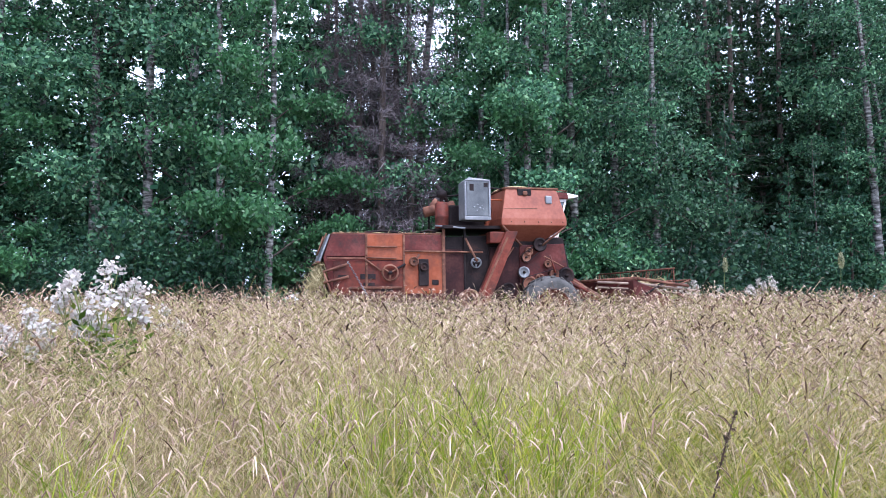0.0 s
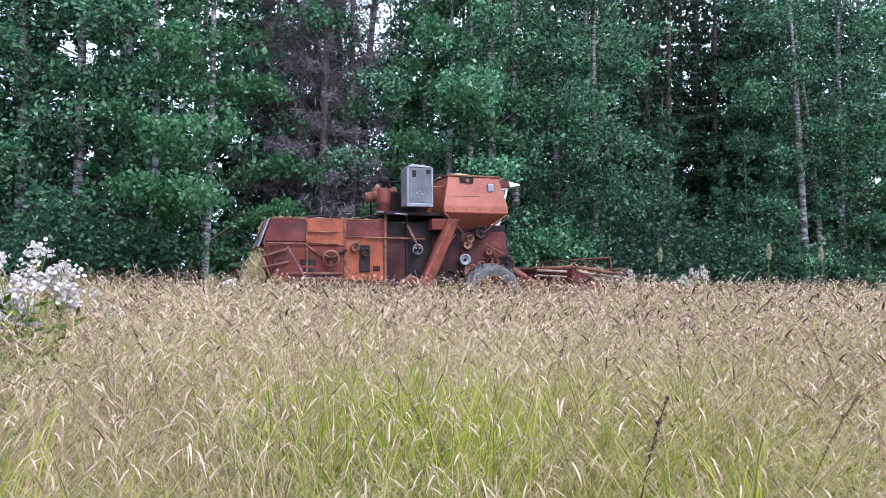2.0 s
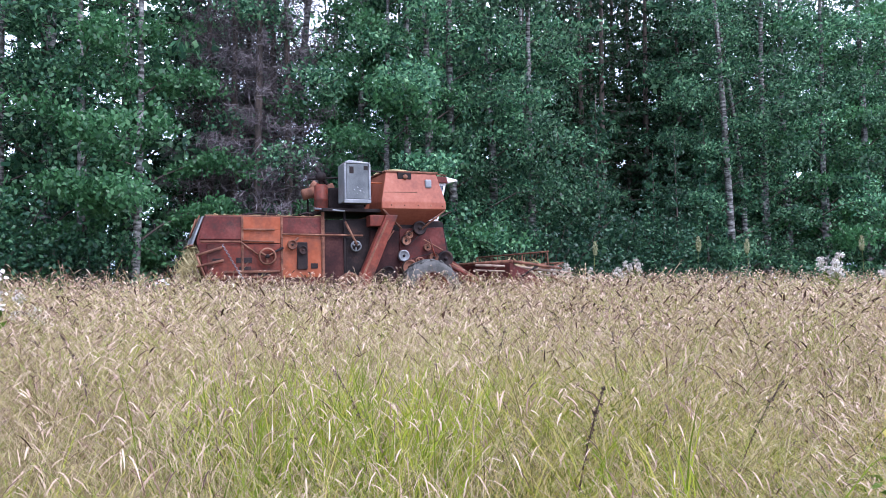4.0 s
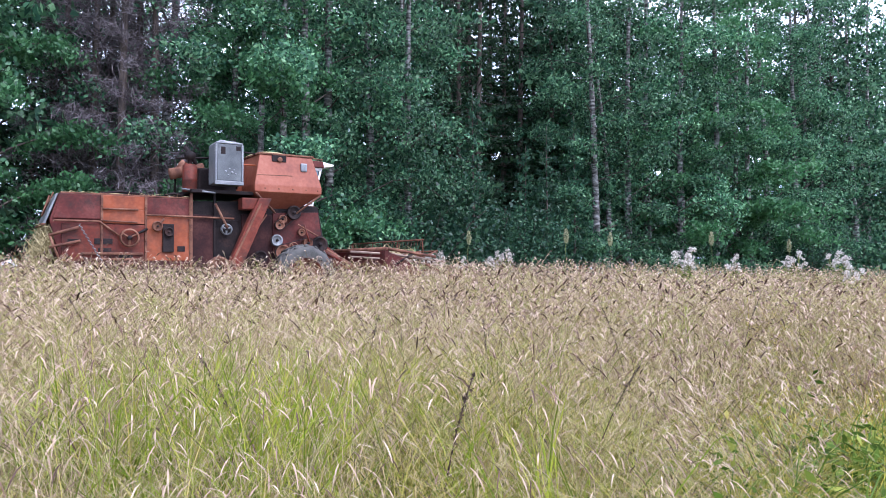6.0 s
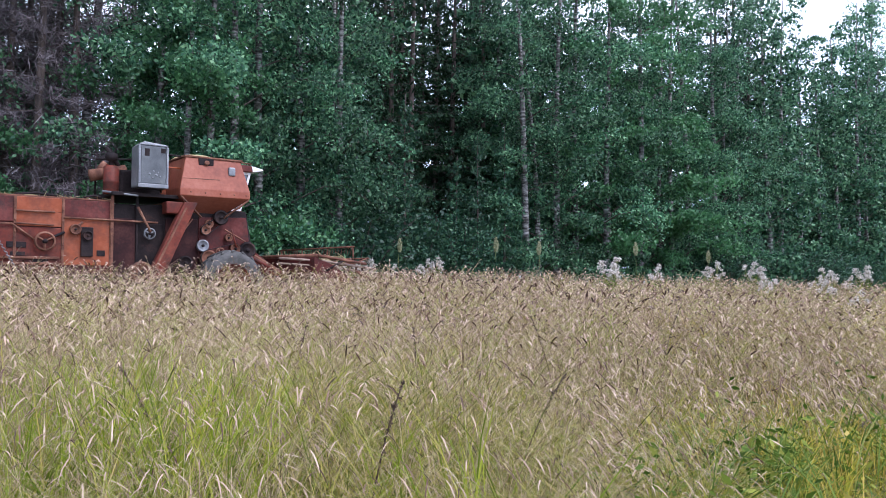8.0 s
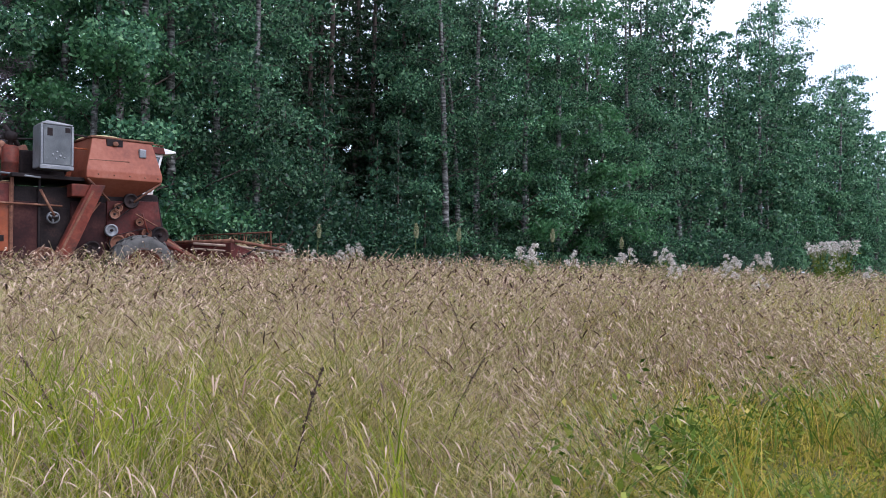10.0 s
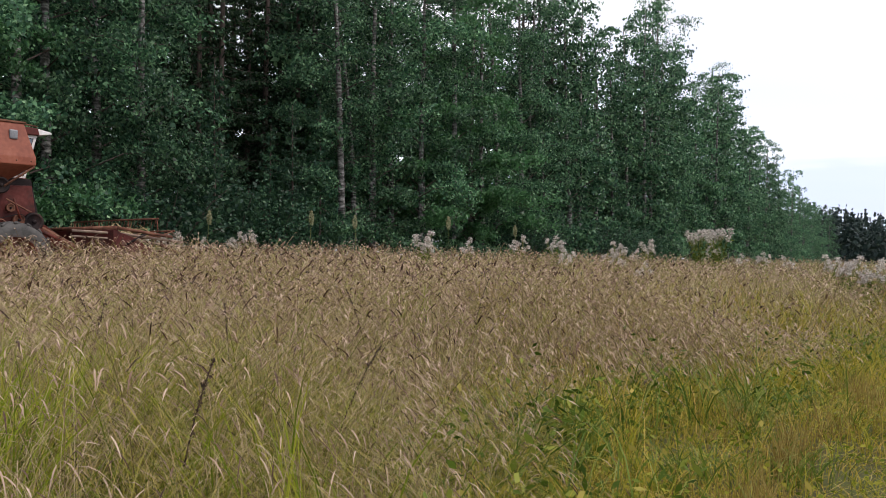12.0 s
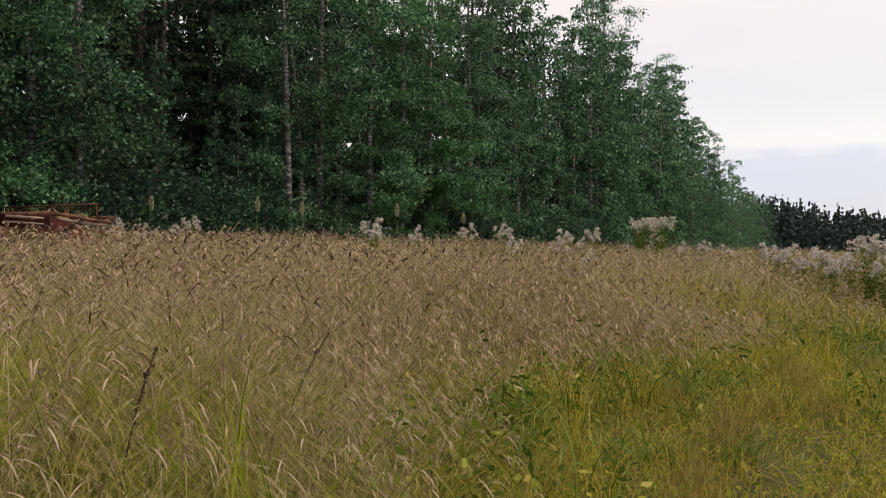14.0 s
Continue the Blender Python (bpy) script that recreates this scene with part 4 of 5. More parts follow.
# ------------------------------------------------------------------ the combine harvester
M_RED = surface("faded_red_paint", [(0.30, (0.062, 0.014, 0.010)), (0.50, (0.135, 0.026, 0.016)), (0.70, (0.20, 0.052, 0.030))], 1.3, 14, 0.55, bump=0.15, dirt=(0.045, 0.022, 0.018), dirt_at=(0.44, 0.68), spec=0.2)
M_ORANGE = surface("bleached_orange_paint", [(0.30, (0.150, 0.030, 0.013)), (0.50, (0.25, 0.060, 0.022)), (0.72, (0.32, 0.100, 0.052))], 0.9, 12, 0.5, bump=0.1, dirt=(0.085, 0.032, 0.022), dirt_at=(0.48, 0.74), spec=0.25)
M_TANK = surface("sun_bleached_tank_paint", [(0.30, (0.17, 0.042, 0.026)), (0.50, (0.27, 0.080, 0.046)), (0.72, (0.34, 0.125, 0.082))], 0.8, 12, 0.5, bump=0.1, dirt=(0.13, 0.05, 0.035), dirt_at=(0.58, 0.82), spec=0.3)
M_MAROON = surface("dull_maroon_paint", [(0.30, (0.042, 0.011, 0.010)), (0.55, (0.095, 0.020, 0.017)), (0.75, (0.150, 0.044, 0.036))], 1.6, 18, 0.6, bump=0.2, dirt=(0.035, 0.02, 0.018), dirt_at=(0.50, 0.72), spec=0.2)
M_GREASE = surface("greasy_black_steel", [(0.3, (0.009, 0.007, 0.008)), (0.6, (0.026, 0.018, 0.018)), (0.8, (0.075, 0.036, 0.028))], 3, 30, 0.6, bump=0.3, spec=0.12)
M_RUST = surface("bare_rusty_iron", [(0.3, (0.07, 0.03, 0.022)), (0.55, (0.17, 0.075, 0.048)), (0.75, (0.27, 0.14, 0.095))], 4, 45, 0.8, bump=0.35, spec=0.2)
M_TIN = surface("dusty_galvanised_sheet", [(0.3, (0.12, 0.125, 0.14)), (0.55, (0.20, 0.205, 0.22)), (0.75, (0.32, 0.32, 0.33))], 2.2, 30, 0.45, metal=0.35, bump=0.1, dirt=(0.12, 0.12, 0.12), dirt_at=(0.58, 0.74))
M_TYRE = surface("dusty_tyre_rubber", [(0.3, (0.035, 0.034, 0.034)), (0.7, (0.11, 0.105, 0.10))], 5, 50, 0.85, bump=0.2)
M_WHITE = surface("chalky_white_paint", [(0.3, (0.55, 0.53, 0.52)), (0.7, (0.78, 0.77, 0.76))], 3, 30, 0.5, bump=0.05, dirt=(0.34, 0.20, 0.15), dirt_at=(0.66, 0.80))
M_POLE = surface("weathered_pale_rod", [(0.3, (0.20, 0.13, 0.10)), (0.6, (0.34, 0.25, 0.19)), (0.8, (0.42, 0.34, 0.27))], 6, 50, 0.8, bump=0.2)
# near-black maroon for the sheets along the machine's middle
M_DEEPMAROON = surface("near_black_maroon_sheet", [(0.3, (0.014, 0.008, 0.009)), (0.55, (0.036, 0.014, 0.014)), (0.8, (0.08, 0.032, 0.026))], 2.2, 22, 0.7, bump=0.25, spec=0.12)
M_SCREEN = surface("dusty_intake_screen", [(0.3, (0.055, 0.060, 0.066)), (0.55, (0.105, 0.112, 0.12)), (0.8, (0.20, 0.205, 0.21))], 2.4, 70, 0.5, metal=0.2, bump=0.3, dirt=(0.26, 0.26, 0.25), dirt_at=(0.62, 0.78))
M_STRAW = foliage("loose_straw", [(0.0, (0.30, 0.24, 0.12)), (0.6, (0.46, 0.38, 0.20)), (1.0, (0.58, 0.49, 0.30))], 0.2)
# smooth, partly clear glass with a grey-blue body colour
M_GLASS = bpy.data.materials.new("cab_glass")
M_GLASS.use_nodes = True
g = M_GLASS.node_tree.nodes["Principled BSDF"]
g.inputs["Base Color"].default_value, g.inputs["Roughness"].default_value = (0.16, 0.20, 0.24, 1), 0.06
g.inputs["Transmission Weight"].default_value, g.inputs["IOR"].default_value = 0.35, 1.5


def to_bm(verts, faces, bevel=0.0, segments=2):
    bm = bmesh.new()
    vs = [bm.verts.new(v) for v in verts]
    for f in faces:
        bm.faces.new([vs[i] for i in f])
    bmesh.ops.recalc_face_normals(bm, faces=bm.faces)
    if bevel:
        bmesh.ops.bevel(bm, geom=list(bm.edges), offset=bevel, segments=segments, affect="EDGES", profile=0.6, clamp_overlap=True)
    return bm


def prism(outline, y0, y1, bevel=0.012):
    """A plate or box: an outline in x, z, from y0 to y1."""
    n = len(outline)
    v = [(x, y0, z) for x, z in outline] + [(x, y1, z) for x, z in outline]
    f = [list(range(n)), list(range(2 * n - 1, n - 1, -1))] + [[i, (i + 1) % n, n + (i + 1) % n, n + i] for i in range(n)]
    return to_bm(v, f, bevel)


def block(x0, x1, y0, y1, z0, z1, bevel=0.012):
    return prism([(x0, z0), (x1, z0), (x1, z1), (x0, z1)], y0, y1, bevel)


def loft(rings):
    """A closed skin through rings of equal count, capped."""
    n = len(rings[0])
    v = [p for r in rings for p in r]
    f = [[k * n + i, k * n + (i + 1) % n, (k + 1) * n + (i + 1) % n, (k + 1) * n + i] for k in range(len(rings) - 1) for i in range(n)]
    f += [list(range(n - 1, -1, -1)), [(len(rings) - 1) * n + i for i in range(n)]]
    return to_bm(v, f, 0.02)


def rect_ring(x0, x1, y0, y1, z):
    return [(x0, y0, z), (x1, y0, z), (x1, y1, z), (x0, y1, z)]


def bar(a, b, r=0.02, sides=8):
    return tube([a, [(p + q) / 2 for p, q in zip(a, b)], b], r, sides)


def lathe(profile, at, sides=24, axis="y"):
    """Turns a profile of (radius, along) round an axis through at."""
    v, q = [], []
    ang = [i * 2 * math.pi / sides for i in range(sides)]
    for r, h in profile:
        for a in ang:
            p = (r * math.cos(a), h, r * math.sin(a)) if axis == "y" else (r * math.cos(a), r * math.sin(a), h)
            v.append([p[i] + at[i] for i in range(3)])
    for k in range(len(profile) - 1):
        for i in range(sides):
            j = (i + 1) % sides
            q.append([k * sides + i, k * sides + j, (k + 1) * sides + j, (k + 1) * sides + i])
    return np.array(v), np.array(q)


def pulley(parent, x, y, z, r, name="pulley", mat=None, spokes=0, width=0.07, label=""):
    """A belt wheel with a grooved rim, a hub and, if wanted, spokes."""
    mat = mat or M_RUST
    h = width / 2
    if spokes:
        rim = lathe([(r * 0.80, -h), (r * 0.98, -h), (r * 0.88, 0), (r * 0.98, h), (r * 0.80, h), (r * 0.80, -h)], (x, y, z))
        w = part(name, rim, mat, parent, label)
        for i in range(spokes):
            a = i * 2 * math.pi / spokes + 0.5
            part("spoke", bar((x, y, z), (x + r * 0.82 * math.cos(a), y, z + r * 0.82 * math.sin(a)), 0.022, 6), mat, w)
    else:
        rim = lathe([(0.001, -h * 0.4), (r * 0.72, -h * 0.4), (r * 0.76, -h), (r, -h), (r * 0.86, 0), (r, h), (r * 0.76, h), (r * 0.72, h * 0.4), (0.001, h * 0.4)], (x, y, z))
        w = part(name, rim, mat, parent, label)
    part("hub", lathe([(0.001, -h * 1.7), (r * 0.22, -h * 1.7), (r * 0.24, h), (0.001, h)], (x, y, z), 12), M_GREASE, w)
    return w


def belt(parent, wheels, y, thick=0.016):
    """A flat belt round two wheels (x, z, r)."""
    (x0, z0, r0), (x1, z1, r1) = wheels
    a = math.atan2(z1 - z0, x1 - x0)
    b = math.acos(max(-1, min(1, (r0 - r1) / math.hypot(x1 - x0, z1 - z0))))
    pts = [(x0 + r0 * math.cos(a + b + t), z0 + r0 * math.sin(a + b + t)) for t in np.linspace(0, 2 * math.pi - 2 * b, 10)]
    pts += [(x1 + r1 * math.cos(a - b + t), z1 + r1 * math.sin(a - b + t)) for t in np.linspace(0, 2 * b, 8)]
    n = len(pts)
    v = [(x, y - 0.02, z) for x, z in pts] + [(x, y + 0.02, z) for x, z in pts]
    f = [[i, (i + 1) % n, n + (i + 1) % n, n + i] for i in range(n)]
    bm = to_bm(v, f)
    bmesh.ops.solidify(bm, geom=list(bm.faces), thickness=thick)
    return part("belt", bm, M_GREASE, parent)


def wheel(parent, x, y, z, r, width, lugs, name):
    """A tyre with lugs on a dished rim."""
    h = width / 2
    ty = part(name, lathe([(r * 0.58, -h * 0.75), (r * 0.78, -h), (r * 0.93, -h * 0.92), (r * 0.965, -h * 0.4), (r * 0.97, 0), (r * 0.965, h * 0.4), (r * 0.93, h * 0.92), (r * 0.78, h), (r * 0.58, h * 0.75)], (x, y, z), 36), M_TYRE, parent, "dusty black rubber tyre", smooth=True)
    part("rim", lathe([(0.001, -h * 0.2), (r * 0.25, -h * 0.2), (r * 0.34, -h * 0.05), (r * 0.50, -h * 0.05), (r * 0.55, -h * 0.7), (r * 0.62, -h * 0.8), (r * 0.62, h * 0.8), (r * 0.5, h * 0.3), (0.001, h * 0.3)], (x, y, z), 28), M_RED, ty, smooth=True)
    for i in range(lugs):
        a = 2 * math.pi * i / lugs
        for sgn in (-1, 1):
            a2 = a + (math.pi / lugs if sgn > 0 else 0)
            p = []
            for t, yy in ((0.0, 0.02), (0.13, 0.5), (0.26, 0.96)):
                p.append((x + r * 0.965 * math.cos(a2 + t), y + sgn * h * yy, z + r * 0.965 * math.sin(a2 + t)))
            part("lug", tube(p, [0.034, 0.036, 0.030], 4), M_TYRE, ty)
    return ty


def harvester():
    top = tagged(new("combine_harvester"), label="old rust-streaked orange-red combine harvester standing in the rye", category="combine harvester")
    N = -1.15  # the side towards the camera
    # --- straw-walker hood: three side panels on each side, roof, back and grey tail flap
    hood = part("hood", prism([(-5.08, 1.15), (-5.28, 1.95), (-5.11, 2.50), (-2.50, 2.50), (-2.50, 0.95), (-4.9, 0.85)], -0.68, 0.68, 0.03), M_MAROON, top, "dull maroon steel straw hood")
    for x0, x1, z0, z1, m in ((-5.09, -4.32, 1.98, 2.49, M_MAROON), (-4.30, -3.45, 2.20, 2.49, M_ORANGE), (-4.30, -3.45, 1.90, 2.20, M_ORANGE), (-3.43, -2.52, 2.12, 2.48, M_MAROON), (-3.43, -2.52, 1.12, 2.10, M_ORANGE), (-5.06, -3.45, 1.10, 1.88, M_RED)):
        slant = 0.13 if x0 < -5.05 and z0 > 1.9 else 0.0
        part("side_panel", prism([(x0 - slant, z0), (x1, z0), (x1, z1), (x0, z1)], N + 0.43, N + 0.47, 0.012), m, hood)
    for x in (-4.31, -3.44, -2.51):
        part("seam_rib", block(x - 0.025, x + 0.025, N + 0.395, N + 0.432, 1.1, 2.49, 0.008), M_RUST, hood)
        for z in np.arange(1.3, 2.5, 0.24):
            part("bolt", lathe([(0.001, -0.02), (0.018, -0.02), (0.018, 0.01)], (x, N + 0.395, z), 8), M_RUST, hood)
    part("roof_sheet", block(-5.08, -2.5, -0.70, 0.70, 2.49, 2.525, 0.01), M_RUST, hood)
    part("rail", bar((-5.20, N + 0.38, 1.93), (-4.36, N + 0.38, 1.93), 0.022), M_RUST, hood)
    part("rail", bar((-4.36, N + 0.38, 1.93), (-3.95, N + 0.38, 1.62), 0.020), M_RUST, hood)
    part("rail", bar((-4.30, N + 0.38, 2.20), (-3.60, N + 0.38, 2.20), 0.020), M_RUST, hood)
    part("rail", bar((-3.43, N + 0.38, 2.10), (-1.55, N + 0.36, 2.08), 0.022), M_RUST, hood)
    part("rail", bar((-4.32, N + 0.38, 1.95), (-3.62, N + 0.38, 1.93), 0.018), M_RUST, hood)
    # dents: shallow welded patches, slots and a lever frame
    for x0, x1, z0, z1 in ((-4.45, -4.1, 1.46, 1.58), (-4.38, -4.12, 1.30, 1.38), (-3.98, -3.70, 1.15, 1.24), (-4.95, -4.7, 1.5, 1.56), (-2.78, -2.62, 1.32, 1.44)):
        part("slot", block(x0, x1, N + 0.405, N + 0.435, z0, z1, 0.006), M_GREASE, hood)
    for z in (1.02, 1.12, 1.24):
        part("shaker_bar", block(-4.7, -3.5, N + 0.36, N + 0.42, z, z + 0.05, 0.01), M_RUST, hood)
    tail = part("tail_flap", prism([(-5.16, 2.49), (-5.12, 2.49), (-5.35, 1.86), (-5.40, 1.86)], -0.70, 0.70, 0.01), M_TIN, top, "grey weathered sheet-metal tail flap")
    for y0, y1 in ((-0.45, -0.05), (0.45, 0.05)):
        part("brace", bar((-5.19, y0, 2.52), (-5.36, y1, 2.05), 0.018, 6), M_RUST, tail)
    part("bottom_edge", block(-5.43, -5.35, -0.71, 0.71, 1.83, 1.87, 0.01), M_RUST, tail)
    # slatted chaff rake that sticks out at the back
    rake = part("chaff_rake", bar((-5.30, N + 0.35, 1.62), (-4.75, N + 0.35, 1.80), 0.03), M_RUST, top)
    part("strut", bar((-5.28, N + 0.35, 1.38), (-4.72, N + 0.35, 1.52), 0.03), M_RUST, rake)
    part("strut", bar((-5.28, N + 0.35, 1.62), (-5.08, N + 0.35, 1.05), 0.025), M_RUST, rake)
    spring = [(-4.75 + 0.0065 * i * 5 / 3 + 0.02 * math.cos(i * 1.6), N + 0.33 + 0.035 * math.sin(i * 1.6), 1.86 - 0.0125 * i * 1.5) for i in range(52)]
    part("spring", tube(spring, 0.012, 5), M_TIN, rake, "grey coil spring")
    # drives along the hood
    p1 = pulley(top, -3.78, N + 0.33, 1.60, 0.20, "drive_pulley", M_RUST, 3)
    p2 = pulley(top, -3.22, N + 0.33, 1.86, 0.11)
    p3 = pulley(top, -2.98, N + 0.33, 1.74, 0.10, mat=M_GREASE)
    part("bracket", block(-3.10, -2.86, N + 0.37, N + 0.43, 1.30, 1.92, 0.02), M_GREASE, p3)
    part("arm", bar((-3.75, N + 0.36, 1.62), (-3.42, N + 0.36, 1.80), 0.03, 6), M_GREASE, p1)
    part("arm", bar((-3.22, N + 0.36, 1.88), (-3.08, N + 0.36, 2.02), 0.028, 6), M_RUST, p2)
    # --- middle: dark threshing section and frame
    mid = part("threshing_body", prism([(-2.50, 0.80), (-2.50, 2.45), (-1.25, 2.50), (0.55, 2.45), (0.70, 1.70), (0.45, 0.90)], -0.66, 0.66, 0.03), M_GREASE, top, "dark greasy threshing body")
    part("side_sheet", block(-2.47, -1.98, N + 0.44, N + 0.50, 0.9, 2.15, 0.015), M_DEEPMAROON, mid)
    part("side_sheet", block(-1.94, -1.40, N + 0.46, N + 0.50, 0.9, 2.05, 0.015), M_GREASE, mid)
    part("side_sheet", block(-1.35, -0.62, N + 0.42, N + 0.50, 0.9, 2.20, 0.015), M_DEEPMAROON, mid)
    part("post", block(-2.00, -1.95, N + 0.40, N + 0.46, 0.8, 2.62, 0.01), M_GREASE, mid)
    part("post", block(-2.52, -2.46, N + 0.38, N + 0.45, 0.8, 2.62, 0.01), M_RUST, mid)
    part("front_sheet", prism([(-0.62, 1.30), (-0.62, 2.25), (0.52, 2.30), (0.60, 1.75), (0.40, 1.25)], N + 0.40, N + 0.46, 0.015), M_MAROON, mid)
    for x, z, r, s in ((-1.74, 1.83, 0.13, 3), (-1.90, 0.98, 0.24, 0), (-0.42, 2.10, 0.10, 0), (-0.50, 1.96, 0.12, 0), (-0.56, 1.60, 0.14, 0), (-0.42, 1.32, 0.19, 0), (-0.15, 1.45, 0.12, 4), (0.22, 1.55, 0.13, 0), (0.52, 1.52, 0.20, 0), (0.05, 1.80, 0.09, 0), (-0.95, 1.2, 0.16, 0)):
        pulley(mid, x, N + 0.30, z, r, spokes=s, mat=M_TIN if (x, r) in ((-1.74, 0.13), (-0.56, 0.14)) else (M_GREASE if r in (0.20, 0.16) else M_RUST))
    belt(mid, ((-0.42, 1.32, 0.19), (0.22, 1.55, 0.13)), N + 0.28)
    belt(mid, ((-0.50, 1.96, 0.12), (-0.15, 2.22, 0.10)), N + 0.27)
    part("lever", bar((-2.0, N + 0.28, 2.40), (-1.72, N + 0.28, 1.86), 0.028, 6), M_RUST, mid)
    part("lever", bar((0.10, N + 0.26, 2.0), (0.24, N + 0.26, 1.56), 0.022, 6), M_RED, mid)
    part("lever", bar((-0.05, N + 0.26, 1.98), (0.45, N + 0.26, 1.72), 0.02, 6), M_RUST, mid)
    part("lever", bar((-1.3, N + 0.3, 1.5), (-0.8, N + 0.3, 2.2), 0.018, 6), M_RUST, mid)
    part("shaft_cover", block(-1.45, -0.92, N + 0.1, N + 0.42, 2.28, 2.55, 0.03), M_RED, mid)
    # grain elevator: a flat slanted box that stands off the side
    el = part("grain_elevator", prism([(-0.78, 2.55), (-1.08, 2.55), (-1.95, 0.62), (-1.62, 0.62)], N + 0.02, N + 0.24, 0.02), M_RED, top, "slanted red box-section grain elevator")
    part("flange", prism([(-1.02, 2.42), (-1.07, 2.42), (-1.92, 0.64), (-1.87, 0.64)], N - 0.01, N + 0.02, 0.005), M_RUST, el)
    # --- grain tank: sloped upper sides, upright belt, and the hopper beneath
    tk = part("grain_tank", loft([rect_ring(-0.72, -0.08, -0.55, 0.55, 2.28), rect_ring(-1.19, 0.44, N, 1.15, 2.70), rect_ring(-1.19, 0.44, N, 1.15, 2.86), rect_ring(-1.02, 0.26, N + 0.17, 0.98, 3.58)]), M_TANK, top, "sun-bleached orange grain tank with sloping sides")
    part("rim", prism([(-1.06, 3.575), (0.30, 3.575), (0.30, 3.62), (-1.06, 3.62)], N + 0.14, 1.0, 0.015), M_RUST, tk)
    part("grain_heap", lathe([(0.62, 0), (0.5, 0.09), (0.3, 0.16), (0.05, 0.19)], (-0.45, 0, 3.60), 18, "z"), M_STRAW, tk, "heap of dusty chaff and grain")
    # recessed latch on the tank's upper face, a stay and a pale plate
    lat = part("latch", block(-0.74, -0.40, N + 0.115, N + 0.22, 3.42, 3.57, 0.01), M_GREASE, tk)
    part("latch_knob", lathe([(0.001, -0.03), (0.055, -0.03), (0.06, 0.02), (0.001, 0.02)], (-0.56, N + 0.11, 3.47), 12), M_RUST, lat)
    part("stay", bar((-1.12, N + 0.065, 3.08), (-0.28, N + 0.065, 3.10), 0.016, 6), M_RUST, tk)
    part("plate", prism([(-0.06, 3.22), (0.10, 3.22), (0.10, 3.42), (-0.06, 3.42)], N + 0.055, N + 0.14, 0.03), M_TIN, tk, "small pale square plate")
    for x in (-0.95, -0.62, -0.28, 0.05, 0.34):
        part("rivet", lathe([(0.001, -0.016), (0.014, -0.012), (0.018, 0.006)], (x, N - 0.002, 2.78), 8), M_RUST, tk)
    part("hopper_strut", bar((0.42, N + 0.03, 2.68), (-0.10, N + 0.25, 2.24), 0.025, 6), M_RUST, tk)
    part("hopper_strut", bar((-1.16, N + 0.03, 2.68), (-0.62, N + 0.25, 2.24), 0.025, 6), M_RUST, tk)
    pulley(tk, -0.16, N + 0.25, 2.26, 0.17, "auger_pulley", M_GREASE)
    # --- cab: wedge-shaped side windows, white frame, overhanging roof and visor
    cab = part("cab", prism([(0.26, 2.50), (0.16, 3.50), (0.98, 3.50), (0.72, 2.50)], -0.40, 0.50, 0.02), M_GREASE, top, "dark cab interior shell")
    cab.location = (0.02, 0.62, 0)
    part("lower_cab", prism([(-0.02, 1.98), (0.10, 2.52), (0.74, 2.52), (0.84, 2.02), (0.80, 1.94)], -0.62, 0.62, 0.03), M_RED, cab, "red steel footwell")
    for y0, y1 in ((-0.48, -0.41), (0.51, 0.58)):
        fr = part("window_frame", prism([(0.18, 3.52), (1.00, 3.52), (0.74, 2.50), (0.34, 2.50)], y0, y1, 0.012), M_WHITE, cab, "white painted window frame")
        yy = y0 - 0.012 if y0 < 0 else y1 + 0.012
        part("pane", prism([(0.29, 3.43), (0.89, 3.43), (0.69, 2.60), (0.42, 2.60)], yy - 0.008, yy + 0.008, 0.004), M_GLASS, fr, "grey-blue side window")
        part("rubber_seal", tube([(0.28, yy, 3.44), (0.90, yy, 3.44), (0.70, yy, 2.59), (0.41, yy, 2.59), (0.28, yy, 3.44)], 0.014, 5), M_GREASE, fr)
    ws = part("windscreen_frame", prism([(0.98, 3.50), (1.02, 3.50), (0.76, 2.50), (0.72, 2.50)], -0.40, 0.50, 0.008), M_WHITE, cab)
    part("pane", prism([(1.012, 3.42), (1.026, 3.42), (0.80, 2.58), (0.786, 2.58)], -0.34, 0.44, 0.003), M_GLASS, ws, "sloping grey-blue windscreen")
    rf = part("cab_roof", prism([(-0.28, 3.60), (-0.24, 3.70), (0.98, 3.68), (1.02, 3.52), (0.10, 3.52)], -0.56, 0.66, 0.02), M_MAROON, cab, "rusty maroon cab roof")
    part("visor", prism([(0.98, 3.68), (1.30, 3.62), (1.31, 3.58), (0.98, 3.52)], -0.52, 0.62, 0.012), M_WHITE, rf, "white sun visor")
    part("roof_rail", tube([(-0.25, -0.52, 3.72), (0.4, -0.53, 3.76), (0.98, -0.52, 3.72)], 0.018, 6), M_RUST, rf)
    part("roof_rail", tube([(-0.25, 0.74, 3.72), (0.4, 0.75, 3.76), (0.98, 0.74, 3.72)], 0.018, 6), M_RUST, rf)
    # --- engine deck behind the tank
    deck = part("engine_deck", block(-2.55, -1.15, -0.95, 0.95, 2.62, 2.70, 0.015), M_GREASE, top)
    part("engine_block", block(-2.25, -1.35, -0.35, 0.55, 2.70, 3.25, 0.05), M_GREASE, deck)
    bx = part("intake_box", prism([(-2.10, 2.82), (-1.46, 2.80), (-1.46, 3.70), (-1.52, 3.76), (-1.98, 3.80), (-2.10, 3.70)], N - 0.02, N + 0.50, 0.035), M_TIN, top, "upright grey sheet-metal air intake box")
